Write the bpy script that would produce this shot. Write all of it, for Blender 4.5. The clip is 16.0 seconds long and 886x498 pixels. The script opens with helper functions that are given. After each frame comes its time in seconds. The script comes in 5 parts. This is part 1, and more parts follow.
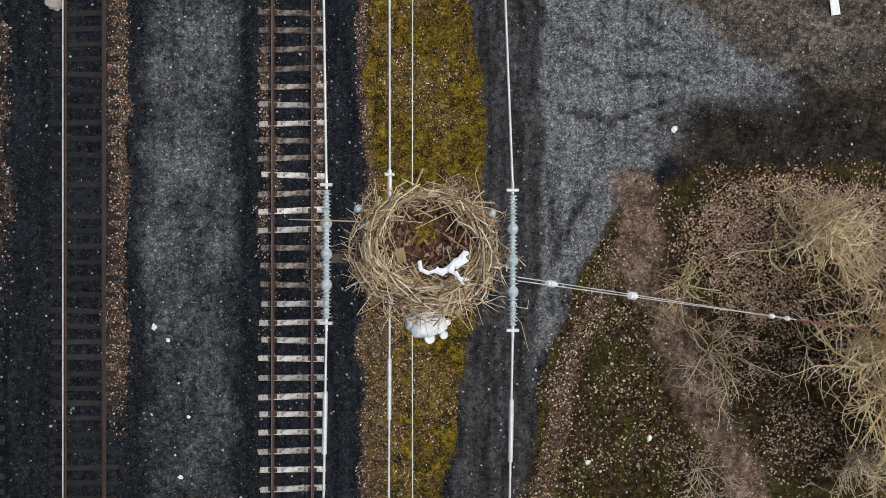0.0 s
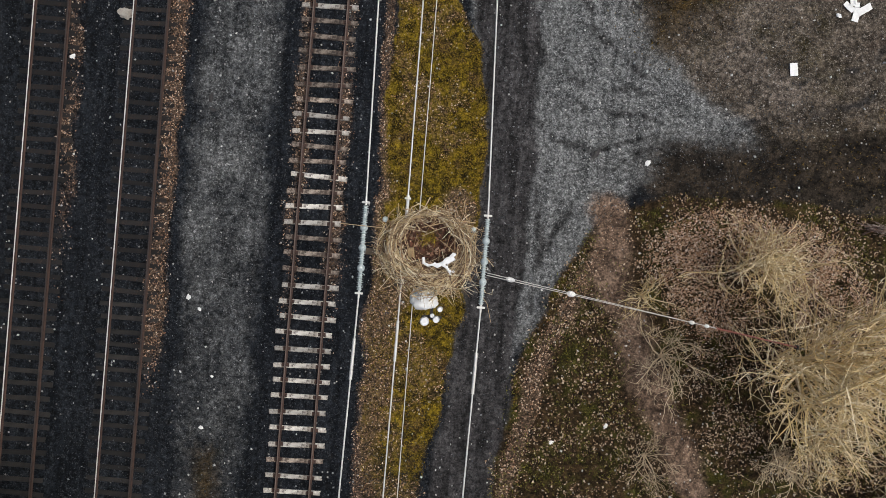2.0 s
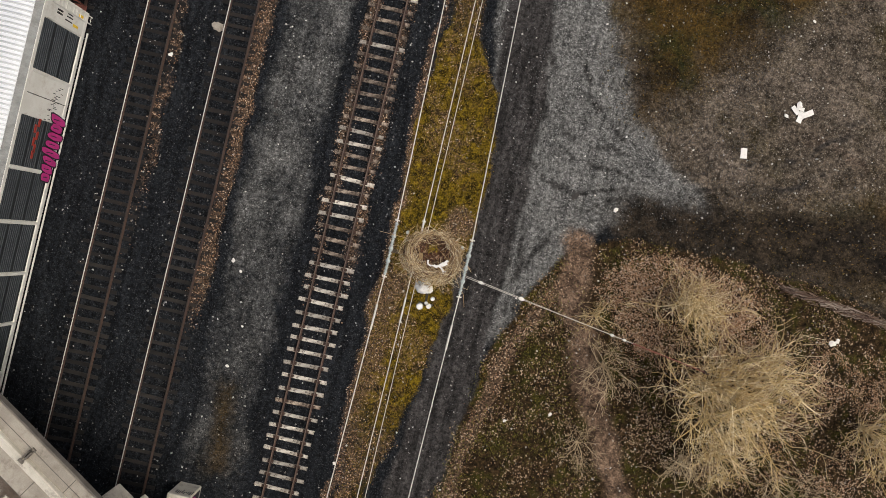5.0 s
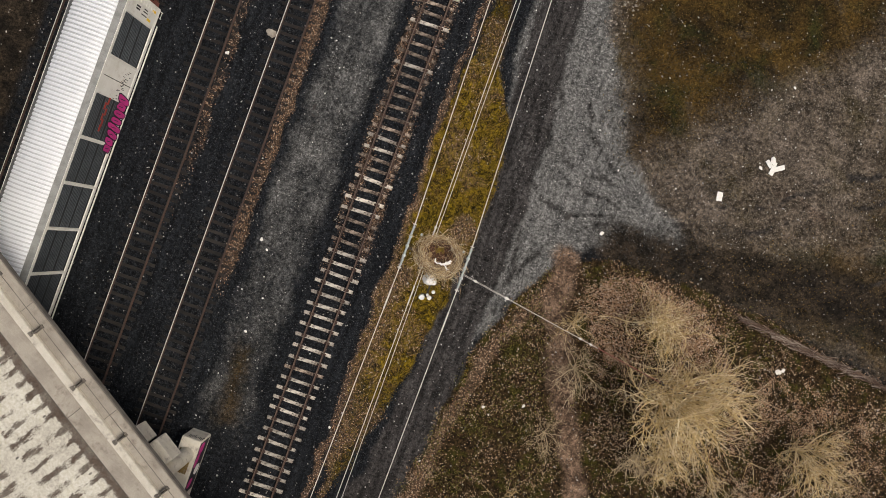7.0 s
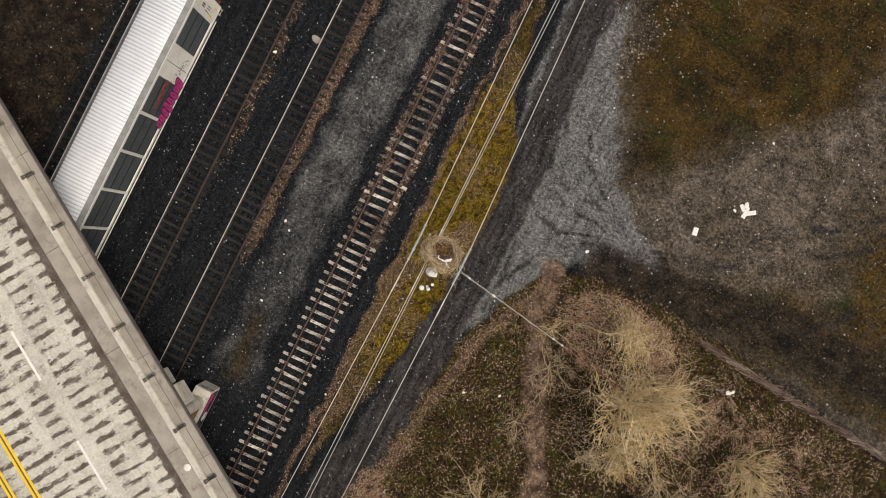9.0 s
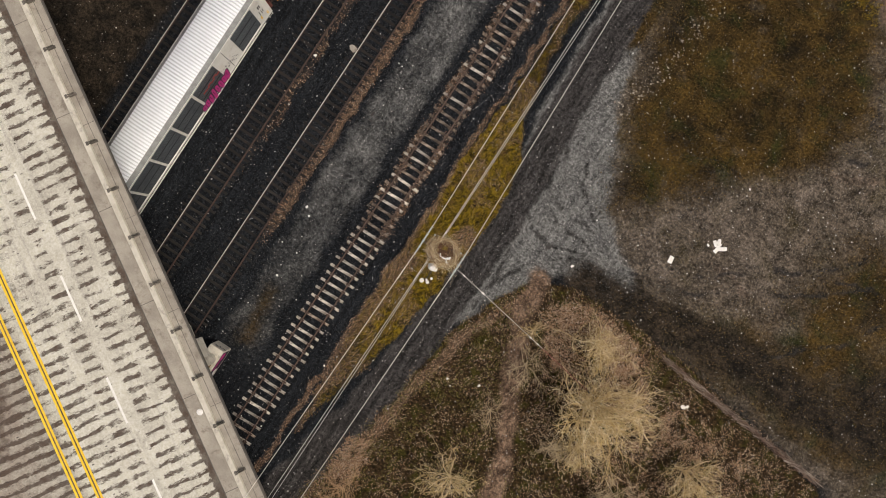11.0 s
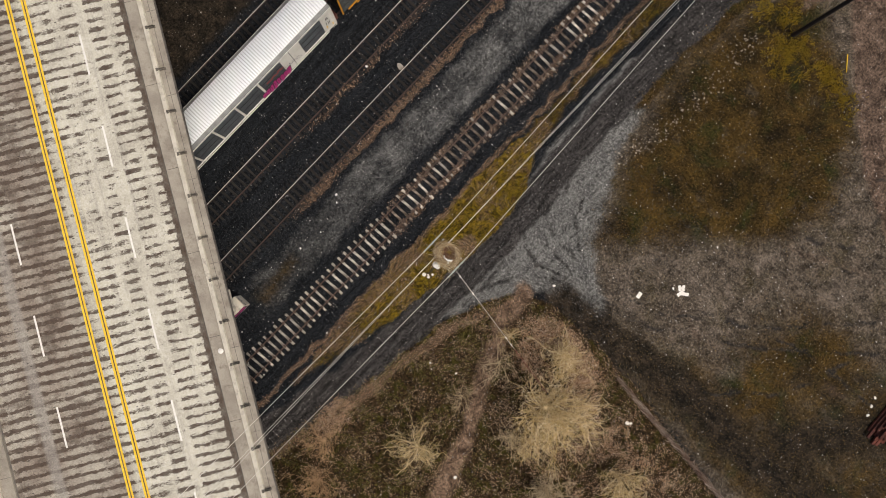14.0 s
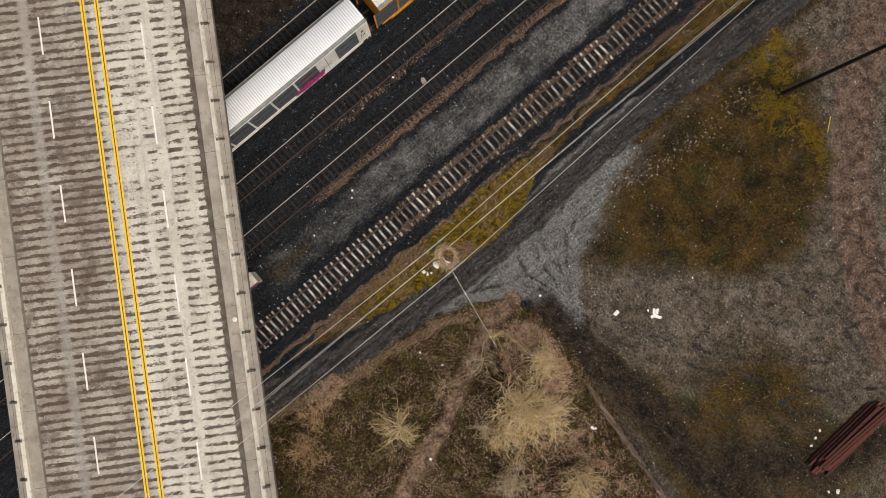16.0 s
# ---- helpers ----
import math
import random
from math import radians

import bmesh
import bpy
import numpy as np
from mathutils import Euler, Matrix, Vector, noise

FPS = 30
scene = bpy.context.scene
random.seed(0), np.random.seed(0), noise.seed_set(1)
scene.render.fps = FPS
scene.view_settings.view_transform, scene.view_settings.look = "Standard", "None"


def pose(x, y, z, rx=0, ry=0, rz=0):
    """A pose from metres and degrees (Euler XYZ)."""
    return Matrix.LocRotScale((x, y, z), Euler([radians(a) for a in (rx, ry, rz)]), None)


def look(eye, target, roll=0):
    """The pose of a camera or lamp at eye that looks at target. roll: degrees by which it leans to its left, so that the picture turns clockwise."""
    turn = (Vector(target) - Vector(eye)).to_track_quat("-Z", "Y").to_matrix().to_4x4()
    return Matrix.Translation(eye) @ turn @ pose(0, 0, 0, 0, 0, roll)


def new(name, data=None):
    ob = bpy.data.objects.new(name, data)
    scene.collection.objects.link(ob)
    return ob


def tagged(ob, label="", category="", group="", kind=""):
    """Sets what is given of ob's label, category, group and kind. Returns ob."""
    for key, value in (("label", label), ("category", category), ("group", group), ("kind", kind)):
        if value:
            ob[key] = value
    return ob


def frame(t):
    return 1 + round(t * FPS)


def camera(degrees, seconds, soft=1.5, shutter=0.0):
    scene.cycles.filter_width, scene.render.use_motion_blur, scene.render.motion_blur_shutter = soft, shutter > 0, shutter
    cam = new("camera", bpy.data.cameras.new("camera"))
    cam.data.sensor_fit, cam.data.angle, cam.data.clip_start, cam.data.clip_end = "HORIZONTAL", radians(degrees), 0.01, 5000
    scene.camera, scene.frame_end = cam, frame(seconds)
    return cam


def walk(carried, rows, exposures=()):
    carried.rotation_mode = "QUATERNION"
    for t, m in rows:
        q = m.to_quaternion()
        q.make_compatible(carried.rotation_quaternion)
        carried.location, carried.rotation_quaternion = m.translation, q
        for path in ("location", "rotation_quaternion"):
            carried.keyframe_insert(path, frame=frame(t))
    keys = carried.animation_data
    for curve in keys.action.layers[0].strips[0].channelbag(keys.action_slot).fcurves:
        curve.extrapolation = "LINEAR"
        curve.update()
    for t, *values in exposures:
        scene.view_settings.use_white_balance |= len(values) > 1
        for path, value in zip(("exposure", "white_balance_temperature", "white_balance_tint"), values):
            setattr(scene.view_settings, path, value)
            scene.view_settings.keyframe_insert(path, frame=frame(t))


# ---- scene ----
# A drone looks straight down at the nest, climbs and turns slowly.
cam = camera(63.0, 16.0, soft=0.75)
# seconds, x, y, height, turn about the vertical, small tilts
PATH = [
    (0.0, -0.000, 0.000, 27.572, 0.00, 0.001, -0.000),
    (0.5, 0.021, 0.021, 28.635, 0.88, 0.005, -0.001),
    (1.0, 0.031, 0.022, 29.749, 1.97, 0.008, -0.000),
    (1.5, 0.044, 0.034, 30.869, 3.22, 0.012, 0.000),
    (2.0, 0.064, 0.031, 32.062, 4.55, 0.015, -0.001),
    (2.5, 0.054, 0.057, 33.292, 5.91, 0.019, -0.001),
    (3.0, 0.069, 0.142, 34.580, 7.32, 0.027, -0.002),
    (3.5, 0.063, 0.220, 35.862, 8.78, 0.034, -0.001),
    (4.0, 0.109, 0.248, 37.143, 10.25, 0.037, -0.003),
    (6.5, -0.061, 0.246, 43.722, 18.14, 0.083, 0.050),
    (7.0, -0.107, 0.243, 45.060, 19.80, 0.085, 0.054),
    (7.5, -0.132, 0.219, 46.407, 21.52, 0.085, 0.057),
    (8.0, -0.157, 0.185, 47.776, 23.24, 0.084, 0.060),
    (8.5, -0.183, 0.164, 49.161, 24.96, 0.084, 0.063),
    (9.0, -0.195, 0.158, 50.556, 26.66, 0.085, 0.064),
    (11.5, -0.281, 0.076, 57.744, 35.10, 0.099, 0.057),
    (12.0, -0.352, 0.098, 59.081, 36.81, 0.106, 0.060),
    (12.5, -0.427, 0.083, 60.462, 38.53, 0.109, 0.066),
    (13.0, -0.459, 0.087, 61.932, 40.21, 0.111, 0.067),
    (13.5, -0.504, 0.051, 63.432, 41.88, 0.111, 0.071),
    (14.0, -0.539, 0.046, 64.940, 43.53, 0.113, 0.074),
    (14.5, -0.585, 0.095, 66.484, 45.18, 0.119, 0.073),
    (15.0, -0.626, 0.131, 68.050, 46.83, 0.124, 0.074),
    (15.5, -0.654, 0.145, 69.617, 48.44, 0.127, 0.075),
    (16.0, -0.668, 0.137, 71.160, 50.06, 0.127, 0.077),
]
walk(cam, [(t, pose(x, y, z, rx, ry, turn)) for t, x, y, z, turn, rx, ry in PATH],
     exposures=[(0.0, 0.0, 5650, 7), (1.5, 0.0, 5800, 7.5), (3.0, 0.0, 6120, 8.5), (4.2, 0.0, 6370, 9), (6.5, 0.0, 6600, 10), (12.0, 0.0, 6700, 10.5), (16.0, 0.0, 6650, 10.5)])

# ---- light: a bright overcast day ----
world = bpy.data.worlds.new("overcast_sky")
scene.world = world
world.use_nodes = True
wn, wl = world.node_tree.nodes, world.node_tree.links
sky = wn.new("ShaderNodeTexSky")
sky.sky_type = "NISHITA"
sky.sun_disc = False
sky.sun_elevation, sky.sun_rotation = radians(64), radians(78)
sky.dust_density, sky.air_density = 8.0, 1.0
wl.new(sky.outputs[0], wn["Background"].inputs[0])
wn["Background"].inputs[1].default_value = 0.078
sun_data = bpy.data.lights.new("sun", "SUN")
sun_data.energy, sun_data.angle, sun_data.color = 1.6, radians(18), (1.0, 0.94, 0.85)
sun = new("sun", sun_data)
sun.matrix_world = look((28, 6, 58), (0, 0, 0))

# ---- materials ----
def node_mat(name):
    m = bpy.data.materials.new(name)
    m.use_nodes = True
    nt = m.node_tree
    return m, nt, nt.nodes["Principled BSDF"]


def mixc(nt, fac, a, b, mode="MIX"):
    """Mixes two colours (sockets or tuples) by a factor (socket or number)."""
    n = nt.nodes.new("ShaderNodeMix")
    n.data_type, n.blend_type = "RGBA", mode
    for sock, v in ((n.inputs[0], fac), (n.inputs[6], a), (n.inputs[7], b)):
        if isinstance(v, bpy.types.NodeSocket):
            nt.links.new(v, sock)
        elif isinstance(v, tuple):
            sock.default_value = (*v[:3], 1)
        else:
            sock.default_value = v
    return n.outputs[2]


def calc(nt, op, a, b=0.0, c=0.0, clamp=False):
    n = nt.nodes.new("ShaderNodeMath")
    n.operation, n.use_clamp = op, clamp
    for sock, v in zip(n.inputs, (a, b, c)):
        if isinstance(v, bpy.types.NodeSocket):
            nt.links.new(v, sock)
        else:
            sock.default_value = v
    return n.outputs[0]


def step(nt, v, lo, hi):
    n = nt.nodes.new("ShaderNodeMapRange")
    n.interpolation_type = "SMOOTHSTEP"
    nt.links.new(v, n.inputs[0])
    n.inputs[1].default_value, n.inputs[2].default_value = lo, hi
    return n.outputs[0]


def coords(nt, scale=(1, 1, 1), kind="Object", turn=0.0):
    tc = nt.nodes.new("ShaderNodeTexCoord")
    mp = nt.nodes.new("ShaderNodeMapping")
    mp.inputs["Scale"].default_value = scale
    mp.inputs["Rotation"].default_value = (0, 0, turn)
    nt.links.new(tc.outputs[kind], mp.inputs[0])
    return mp.outputs[0]


def tex(nt, vec, scale, detail=4, rough=0.6, distort=0.0):
    n = nt.nodes.new("ShaderNodeTexNoise")
    n.inputs["Scale"].default_value, n.inputs["Detail"].default_value = scale, detail
    n.inputs["Roughness"].default_value, n.inputs["Distortion"].default_value = rough, distort
    nt.links.new(vec, n.inputs["Vector"])
    return n.outputs[0]


def cells(nt, vec, scale, out="Color", feature="F1"):
    n = nt.nodes.new("ShaderNodeTexVoronoi")
    n.feature = feature
    n.inputs["Scale"].default_value = scale
    nt.links.new(vec, n.inputs["Vector"])
    return n.outputs[out]


def bump(nt, bsdf, height, strength=0.4, dist=0.02):
    n = nt.nodes.new("ShaderNodeBump")
    n.inputs["Strength"].default_value, n.inputs["Distance"].default_value = strength, dist
    nt.links.new(height, n.inputs["Height"])
    nt.links.new(n.outputs[0], bsdf.inputs["Normal"])


def surface(name, base, second, scale=3.0, rough=0.85, metal=0.0, grain=40.0, strength=0.3, random=0.25, dirt=None, kind="Object", foul=(0.5, 0.72)):
    """A weathered surface: two tones in patches, fine grain, a shade per object and optional dirt."""
    m, nt, b = node_mat(name)
    v = coords(nt, kind=kind)
    patch = step(nt, tex(nt, v, scale, 5, 0.65), 0.35, 0.68)
    c = mixc(nt, patch, base, second)
    g = tex(nt, v, grain, 3, 0.7)
    c = mixc(nt, 0.5, c, mixc(nt, g, (0.0, 0.0, 0.0), (1.0, 1.0, 1.0)), "OVERLAY")
    if dirt:
        c = mixc(nt, calc(nt, "MULTIPLY", step(nt, tex(nt, v, scale * 2.3, 6, 0.75), *foul), 0.85), c, dirt)
    info = nt.nodes.new("ShaderNodeObjectInfo")
    f = calc(nt, "MULTIPLY_ADD", info.outputs["Random"], 2 * random, 1 - random)
    n = nt.nodes.new("ShaderNodeVectorMath")
    n.operation = "SCALE"
    nt.links.new(c, n.inputs[0])
    nt.links.new(f, n.inputs["Scale"])
    nt.links.new(n.outputs[0], b.inputs["Base Color"])
    b.inputs["Roughness"].default_value, b.inputs["Metallic"].default_value = rough, metal
    bump(nt, b, g, strength, 0.01)
    return m


def island(name, tones, rough=0.8, metal=0.0, grain=60.0):
    """A material for many small pieces: each island takes its own tone out of a ramp."""
    m, nt, b = node_mat(name)
    geo = nt.nodes.new("ShaderNodeNewGeometry")
    ramp = nt.nodes.new("ShaderNodeValToRGB")
    els = ramp.color_ramp.elements
    while len(els) < len(tones):
        els.new(0.5)
    for k, t in enumerate(tones):
        els[k].position, els[k].color = k / (len(tones) - 1), (*t, 1)
    nt.links.new(geo.outputs["Random Per Island"], ramp.inputs[0])
    v = coords(nt)
    g = tex(nt, v, grain, 2)
    c = mixc(nt, 0.35, ramp.outputs[0], mixc(nt, g, (0.0, 0.0, 0.0), (1.0, 1.0, 1.0)), "OVERLAY")
    nt.links.new(c, b.inputs["Base Color"])
    b.inputs["Roughness"].default_value, b.inputs["Metallic"].default_value = rough, metal
    return m


RAIL_TOP = surface("worn_steel", (0.17, 0.125, 0.1), (0.11, 0.078, 0.06), 2, 0.5, 0.3, random=0.1)
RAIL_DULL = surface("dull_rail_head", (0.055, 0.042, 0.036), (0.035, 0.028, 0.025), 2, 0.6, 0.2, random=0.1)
RAIL_RUST = surface("rusty_rail", (0.07, 0.038, 0.026), (0.04, 0.024, 0.018), 3, 0.85, random=0.1)
TIE_PALE = surface("grey_sleeper", (0.64, 0.6, 0.53), (0.32, 0.28, 0.23), 3.0, 0.95, dirt=(0.06, 0.045, 0.034), random=0.38, grain=11, foul=(0.5, 0.64))
TIE_BROWN = surface("brown_sleeper", (0.4, 0.33, 0.26), (0.15, 0.115, 0.09), 3.0, 0.95, dirt=(0.045, 0.032, 0.024), random=0.45, grain=11, foul=(0.44, 0.58))
TIE_MID = surface("grey_brown_sleeper", (0.024, 0.021, 0.018), (0.012, 0.0105, 0.0095), 2.2, 0.95, dirt=(0.012, 0.011, 0.01), random=0.5)
TIE_DARK = surface("dark_sleeper", (0.015, 0.0125, 0.011), (0.007, 0.0065, 0.006), 2.2, 0.95, dirt=(0.035, 0.022, 0.015), random=0.5)
CONCRETE = surface("weathered_concrete", (0.41, 0.375, 0.315), (0.3, 0.27, 0.225), 0.7, 0.9, dirt=(0.2, 0.17, 0.135), random=0.06)
CONC_PALE = surface("pale_concrete", (0.74, 0.7, 0.6), (0.62, 0.58, 0.48), 1.0, 0.9, dirt=(0.33, 0.29, 0.24), random=0.06)
CONC_DARK = surface("stained_concrete", (0.16, 0.145, 0.125), (0.1, 0.09, 0.08), 1.2, 0.92)
STEEL = surface("galvanised_steel", (0.42, 0.43, 0.43), (0.3, 0.31, 0.31), 5, 0.5, 0.8)
DARK_STEEL = surface("dark_steel", (0.06, 0.055, 0.05), (0.035, 0.03, 0.03), 4, 0.7, 0.3)
WHITE_PAINT = surface("white_car_paint", (0.86, 0.85, 0.79), (0.78, 0.77, 0.7), 0.8, 0.55, dirt=(0.66, 0.62, 0.54), random=0.04)
ROOF_WHITE = surface("white_roof_metal", (0.86, 0.89, 0.92), (0.8, 0.83, 0.86), 0.5, 0.5, random=0.02, strength=0.1)
ROOF_GREY = surface("galvanised_roof_edge", (0.24, 0.25, 0.245), (0.17, 0.175, 0.17), 2, 0.55, 0.4, random=0.02)
# greyer than the ribs: the shade of the roof valleys is in this colour
ROOF_VALLEY = surface("shaded_roof_valley", (0.64, 0.66, 0.68), (0.54, 0.56, 0.58), 0.8, 0.5, 0.2, random=0.02)
SCREEN = surface("grey_screen_panel", (0.1, 0.115, 0.125), (0.07, 0.08, 0.09), 1.5, 0.6, 0.3, random=0.12)
YELLOW_CAR = surface("yellow_car_paint", (0.78, 0.36, 0.02), (0.66, 0.28, 0.02), 1.5, 0.6, dirt=(0.3, 0.15, 0.04), random=0.05)
PINK = surface("magenta_spray_paint", (0.62, 0.05, 0.27), (0.5, 0.04, 0.22), 2, 0.55, random=0.05)
BLACK_PAINT = surface("black_spray_paint", (0.02, 0.02, 0.025), (0.03, 0.03, 0.035), 2, 0.6, random=0.05)
RED_PAINT = surface("red_spray_paint", (0.4, 0.045, 0.03), (0.3, 0.04, 0.03), 2, 0.6, random=0.05)
LINE_WHITE = surface("white_road_paint", (0.88, 0.87, 0.83), (0.8, 0.78, 0.73), 4, 0.8, random=0.05)
LINE_YELLOW = surface("yellow_road_paint", (0.92, 0.64, 0.05), (0.84, 0.54, 0.035), 4, 0.8, random=0.05)
POLE_WOOD = surface("weathered_pole_wood", (0.1, 0.075, 0.052), (0.055, 0.042, 0.03), 3, 0.9)
TAR_POLE = surface("tarred_pole", (0.035, 0.028, 0.024), (0.022, 0.018, 0.016), 3, 0.9)
POLYMER = surface("grey_insulator", (0.56, 0.61, 0.59), (0.4, 0.46, 0.45), 14, 0.35, random=0.05)
WIRE = surface("aluminium_wire_and_rail_shine", (0.78, 0.76, 0.7), (0.66, 0.63, 0.57), 6, 0.45, 0.25, random=0.03)
PLASTIC = surface("white_plastic", (0.93, 0.92, 0.88), (0.84, 0.82, 0.77), 9, 0.55, random=0.05, kind="Object")
BOARD = surface("old_board", (0.42, 0.3, 0.15), (0.3, 0.21, 0.11), 6, 0.9)
RUST_RED = surface("red_brown_guard", (0.2, 0.06, 0.04), (0.13, 0.045, 0.035), 3, 0.7)
RED_TIMBER = surface("red_brown_timber", (0.13, 0.035, 0.022), (0.075, 0.025, 0.018), 3, 0.9, random=0.45)
STICKS = island("dry_sticks", [(0.16, 0.08, 0.035), (0.56, 0.4, 0.21), (0.82, 0.67, 0.41), (0.95, 0.87, 0.66), (0.26, 0.15, 0.07), (0.7, 0.54, 0.31), (0.1, 0.05, 0.028), (0.48, 0.34, 0.18)])
BARE_GOLD = island("pale_golden_bark", [(0.42, 0.31, 0.14), (0.74, 0.58, 0.32), (0.93, 0.81, 0.56), (0.52, 0.37, 0.15), (0.7, 0.53, 0.25)])
BARE_GREY = island("pale_grey_bark", [(0.4, 0.32, 0.2), (0.66, 0.54, 0.36), (0.52, 0.41, 0.26), (0.28, 0.2, 0.12)])
BARE_PINK = island("pinkish_bark", [(0.42, 0.26, 0.14), (0.6, 0.41, 0.24), (0.32, 0.18, 0.09)])
LEAVES = island("dry_leaves", [(0.13, 0.06, 0.03), (0.38, 0.21, 0.11), (0.62, 0.43, 0.28), (0.24, 0.115, 0.055), (0.84, 0.69, 0.53), (0.1, 0.05, 0.026)])
LEAVES_DARK = island("rotting_leaves", [(0.05, 0.028, 0.016), (0.2, 0.12, 0.06), (0.44, 0.32, 0.2), (0.1, 0.055, 0.03), (0.64, 0.52, 0.38), (0.24, 0.15, 0.08)])
GRASS = island("mossy_grass", [(0.05, 0.038, 0.005), (0.24, 0.16, 0.009), (0.46, 0.33, 0.018), (0.11, 0.09, 0.009), (0.34, 0.19, 0.028), (0.14, 0.075, 0.02)])
STONES = island("pale_stones", [(0.2, 0.205, 0.21), (0.42, 0.42, 0.41), (0.66, 0.64, 0.6), (0.86, 0.85, 0.82)])
BALLAST = island("dark_ballast", [(0.008, 0.009, 0.011), (0.022, 0.024, 0.028), (0.06, 0.063, 0.068), (0.014, 0.0145, 0.016)])


# ---- mesh helpers ----
def part(name, bm, material, parent=None, label="", smooth=False):
    me = bpy.data.meshes.new(name)
    bm.to_mesh(me)
    bm.free()
    me.materials.append(material)
    if smooth:
        me.polygons.foreach_set("use_smooth", [True] * len(me.polygons))
    ob = new(name, me)
    ob.parent = parent
    if label:
        ob["label"] = label
    return ob


def mesh_part(name, verts, faces, material, parent=None, label=""):
    me = bpy.data.meshes.new(name)
    me.from_pydata(verts, [], faces)
    me.materials.append(material)
    ob = new(name, me)
    ob.parent = parent
    if label:
        ob["label"] = label
    return ob


def thing(name, label, category, m=None, group="", kind=""):
    ob = new(name)
    ob.matrix_world = m or Matrix()
    return tagged(ob, label, category, group, kind)


def box(bm, lo, hi, m=None, bev=0.0):
    """A box between two corners, optionally bevelled and moved."""
    c = [(a + b) / 2 for a, b in zip(lo, hi)]
    s = [abs(b - a) for a, b in zip(lo, hi)]
    r = bmesh.ops.create_cube(bm, size=1, matrix=(m or Matrix()) @ Matrix.Translation(c) @ Matrix.Diagonal((*s, 1)))
    if bev:
        es = list({e for v in r["verts"] for e in v.link_edges})
        bmesh.ops.bevel(bm, geom=es, offset=bev, segments=1, affect="EDGES")
    return bm


def rod(bm, a, b, r1, r2=None, sides=10):
    a, b = Vector(a), Vector(b)
    d = b - a
    bmesh.ops.create_cone(bm, cap_ends=True, segments=sides, radius1=r1, radius2=r1 if r2 is None else r2, depth=d.length,
                          matrix=Matrix.Translation((a + b) / 2) @ d.to_track_quat("Z", "Y").to_matrix().to_4x4())
    return bm


class Tubes:
    """Gathers many thin tapered tubes, leaves and blades into one mesh."""

    def __init__(self):
        self.v, self.f = [], []

    def tube(self, pts, r0, r1, sides=4):
        n, base = len(pts), len(self.v)
        for i, p in enumerate(pts):
            q = pts[min(i + 1, n - 1)] - pts[max(i - 1, 0)]
            q = q.normalized() if q.length > 1e-6 else Vector((0, 0, 1))
            a = q.cross(Vector((0.3, 0.2, 1)) if abs(q.z) < 0.9 else Vector((1, 0, 0))).normalized()
            b = q.cross(a)
            r = r0 + (r1 - r0) * i / (n - 1)
            for k in range(sides):
                w = 2 * math.pi * k / sides
                self.v.append(p + a * (r * math.cos(w)) + b * (r * math.sin(w)))
        for i in range(n - 1):
            for k in range(sides):
                x, y = base + i * sides + k, base + i * sides + (k + 1) % sides
                self.f.append((x, y, y + sides, x + sides))

    def leaf(self, p, size, rnd, flat=0.5):
        u = Vector((rnd.gauss(0, 1), rnd.gauss(0, 1), rnd.gauss(0, flat))).normalized()
        w = u.cross(Vector((rnd.gauss(0, flat), rnd.gauss(0, flat), 1))).normalized()
        n = u.cross(w)
        b = len(self.v)
        self.v += [p - u * size, p + w * size * 0.55 + n * size * 0.2, p + u * size, p - w * size * 0.55 + n * size * 0.2]
        self.f += [(b, b + 1, b + 2), (b, b + 2, b + 3)]

    def blade(self, p, tip, width, rnd):
        w = Vector((rnd.gauss(0, 1), rnd.gauss(0, 1), 0)).normalized() * width
        b = len(self.v)
        self.v += [p - w, p + w, tip]
        self.f.append((b, b + 1, b + 2))

    def stone(self, p, r, rnd):
        b = len(self.v)
        sx, sy, sz, w = r * rnd.uniform(0.7, 1.3), r * rnd.uniform(0.6, 1.1), r * rnd.uniform(0.4, 0.8), rnd.uniform(0, 3)
        c, s = math.cos(w), math.sin(w)
        for x, y, z in ((1, 0, 0), (0, 1, 0), (-1, 0.2, 0.1), (0.1, -1, 0), (0.1, 0.1, 1), (0, 0, -1)):
            self.v.append(Vector((p.x + c * x * sx - s * y * sy, p.y + s * x * sx + c * y * sy, p.z + z * sz)))
        for k in range(4):
            self.f += [(b + k, b + (k + 1) % 4, b + 4), (b + (k + 1) % 4, b + k, b + 5)]

    def make(self, name, material, parent=None, label=""):
        return mesh_part(name, [tuple(v) for v in self.v], self.f, material, parent, label)

# ---- the ground: one sheet, with the zones of the yard ----
def lattice(x, y, seed):
    """Smooth value noise, 0 to 1, over arrays."""
    xi, yi = np.floor(x).astype(np.int64), np.floor(y).astype(np.int64)
    fx, fy = x - xi, y - yi
    fx, fy = fx * fx * (3 - 2 * fx), fy * fy * (3 - 2 * fy)

    def rnd(a, b):
        h = (a * 374761393 + b * 668265263 + seed * 144665) & 0x7FFFFFFF
        h = ((h ^ (h >> 13)) * 1274126177) & 0x7FFFFFFF
        return ((h ^ (h >> 16)) & 0xFFFF) / 65535.0

    return (rnd(xi, yi) * (1 - fx) + rnd(xi + 1, yi) * fx) * (1 - fy) + (rnd(xi, yi + 1) * (1 - fx) + rnd(xi + 1, yi + 1) * fx) * fy


def cloud(x, y, seed, size=1.0, octaves=3):
    out, amp, tot = 0, 1.0, 0.0
    for k in range(octaves):
        out = out + amp * lattice(x * 2 ** k / size, y * 2 ** k / size, seed + k)
        tot, amp = tot + amp, amp * 0.55
    return out / tot


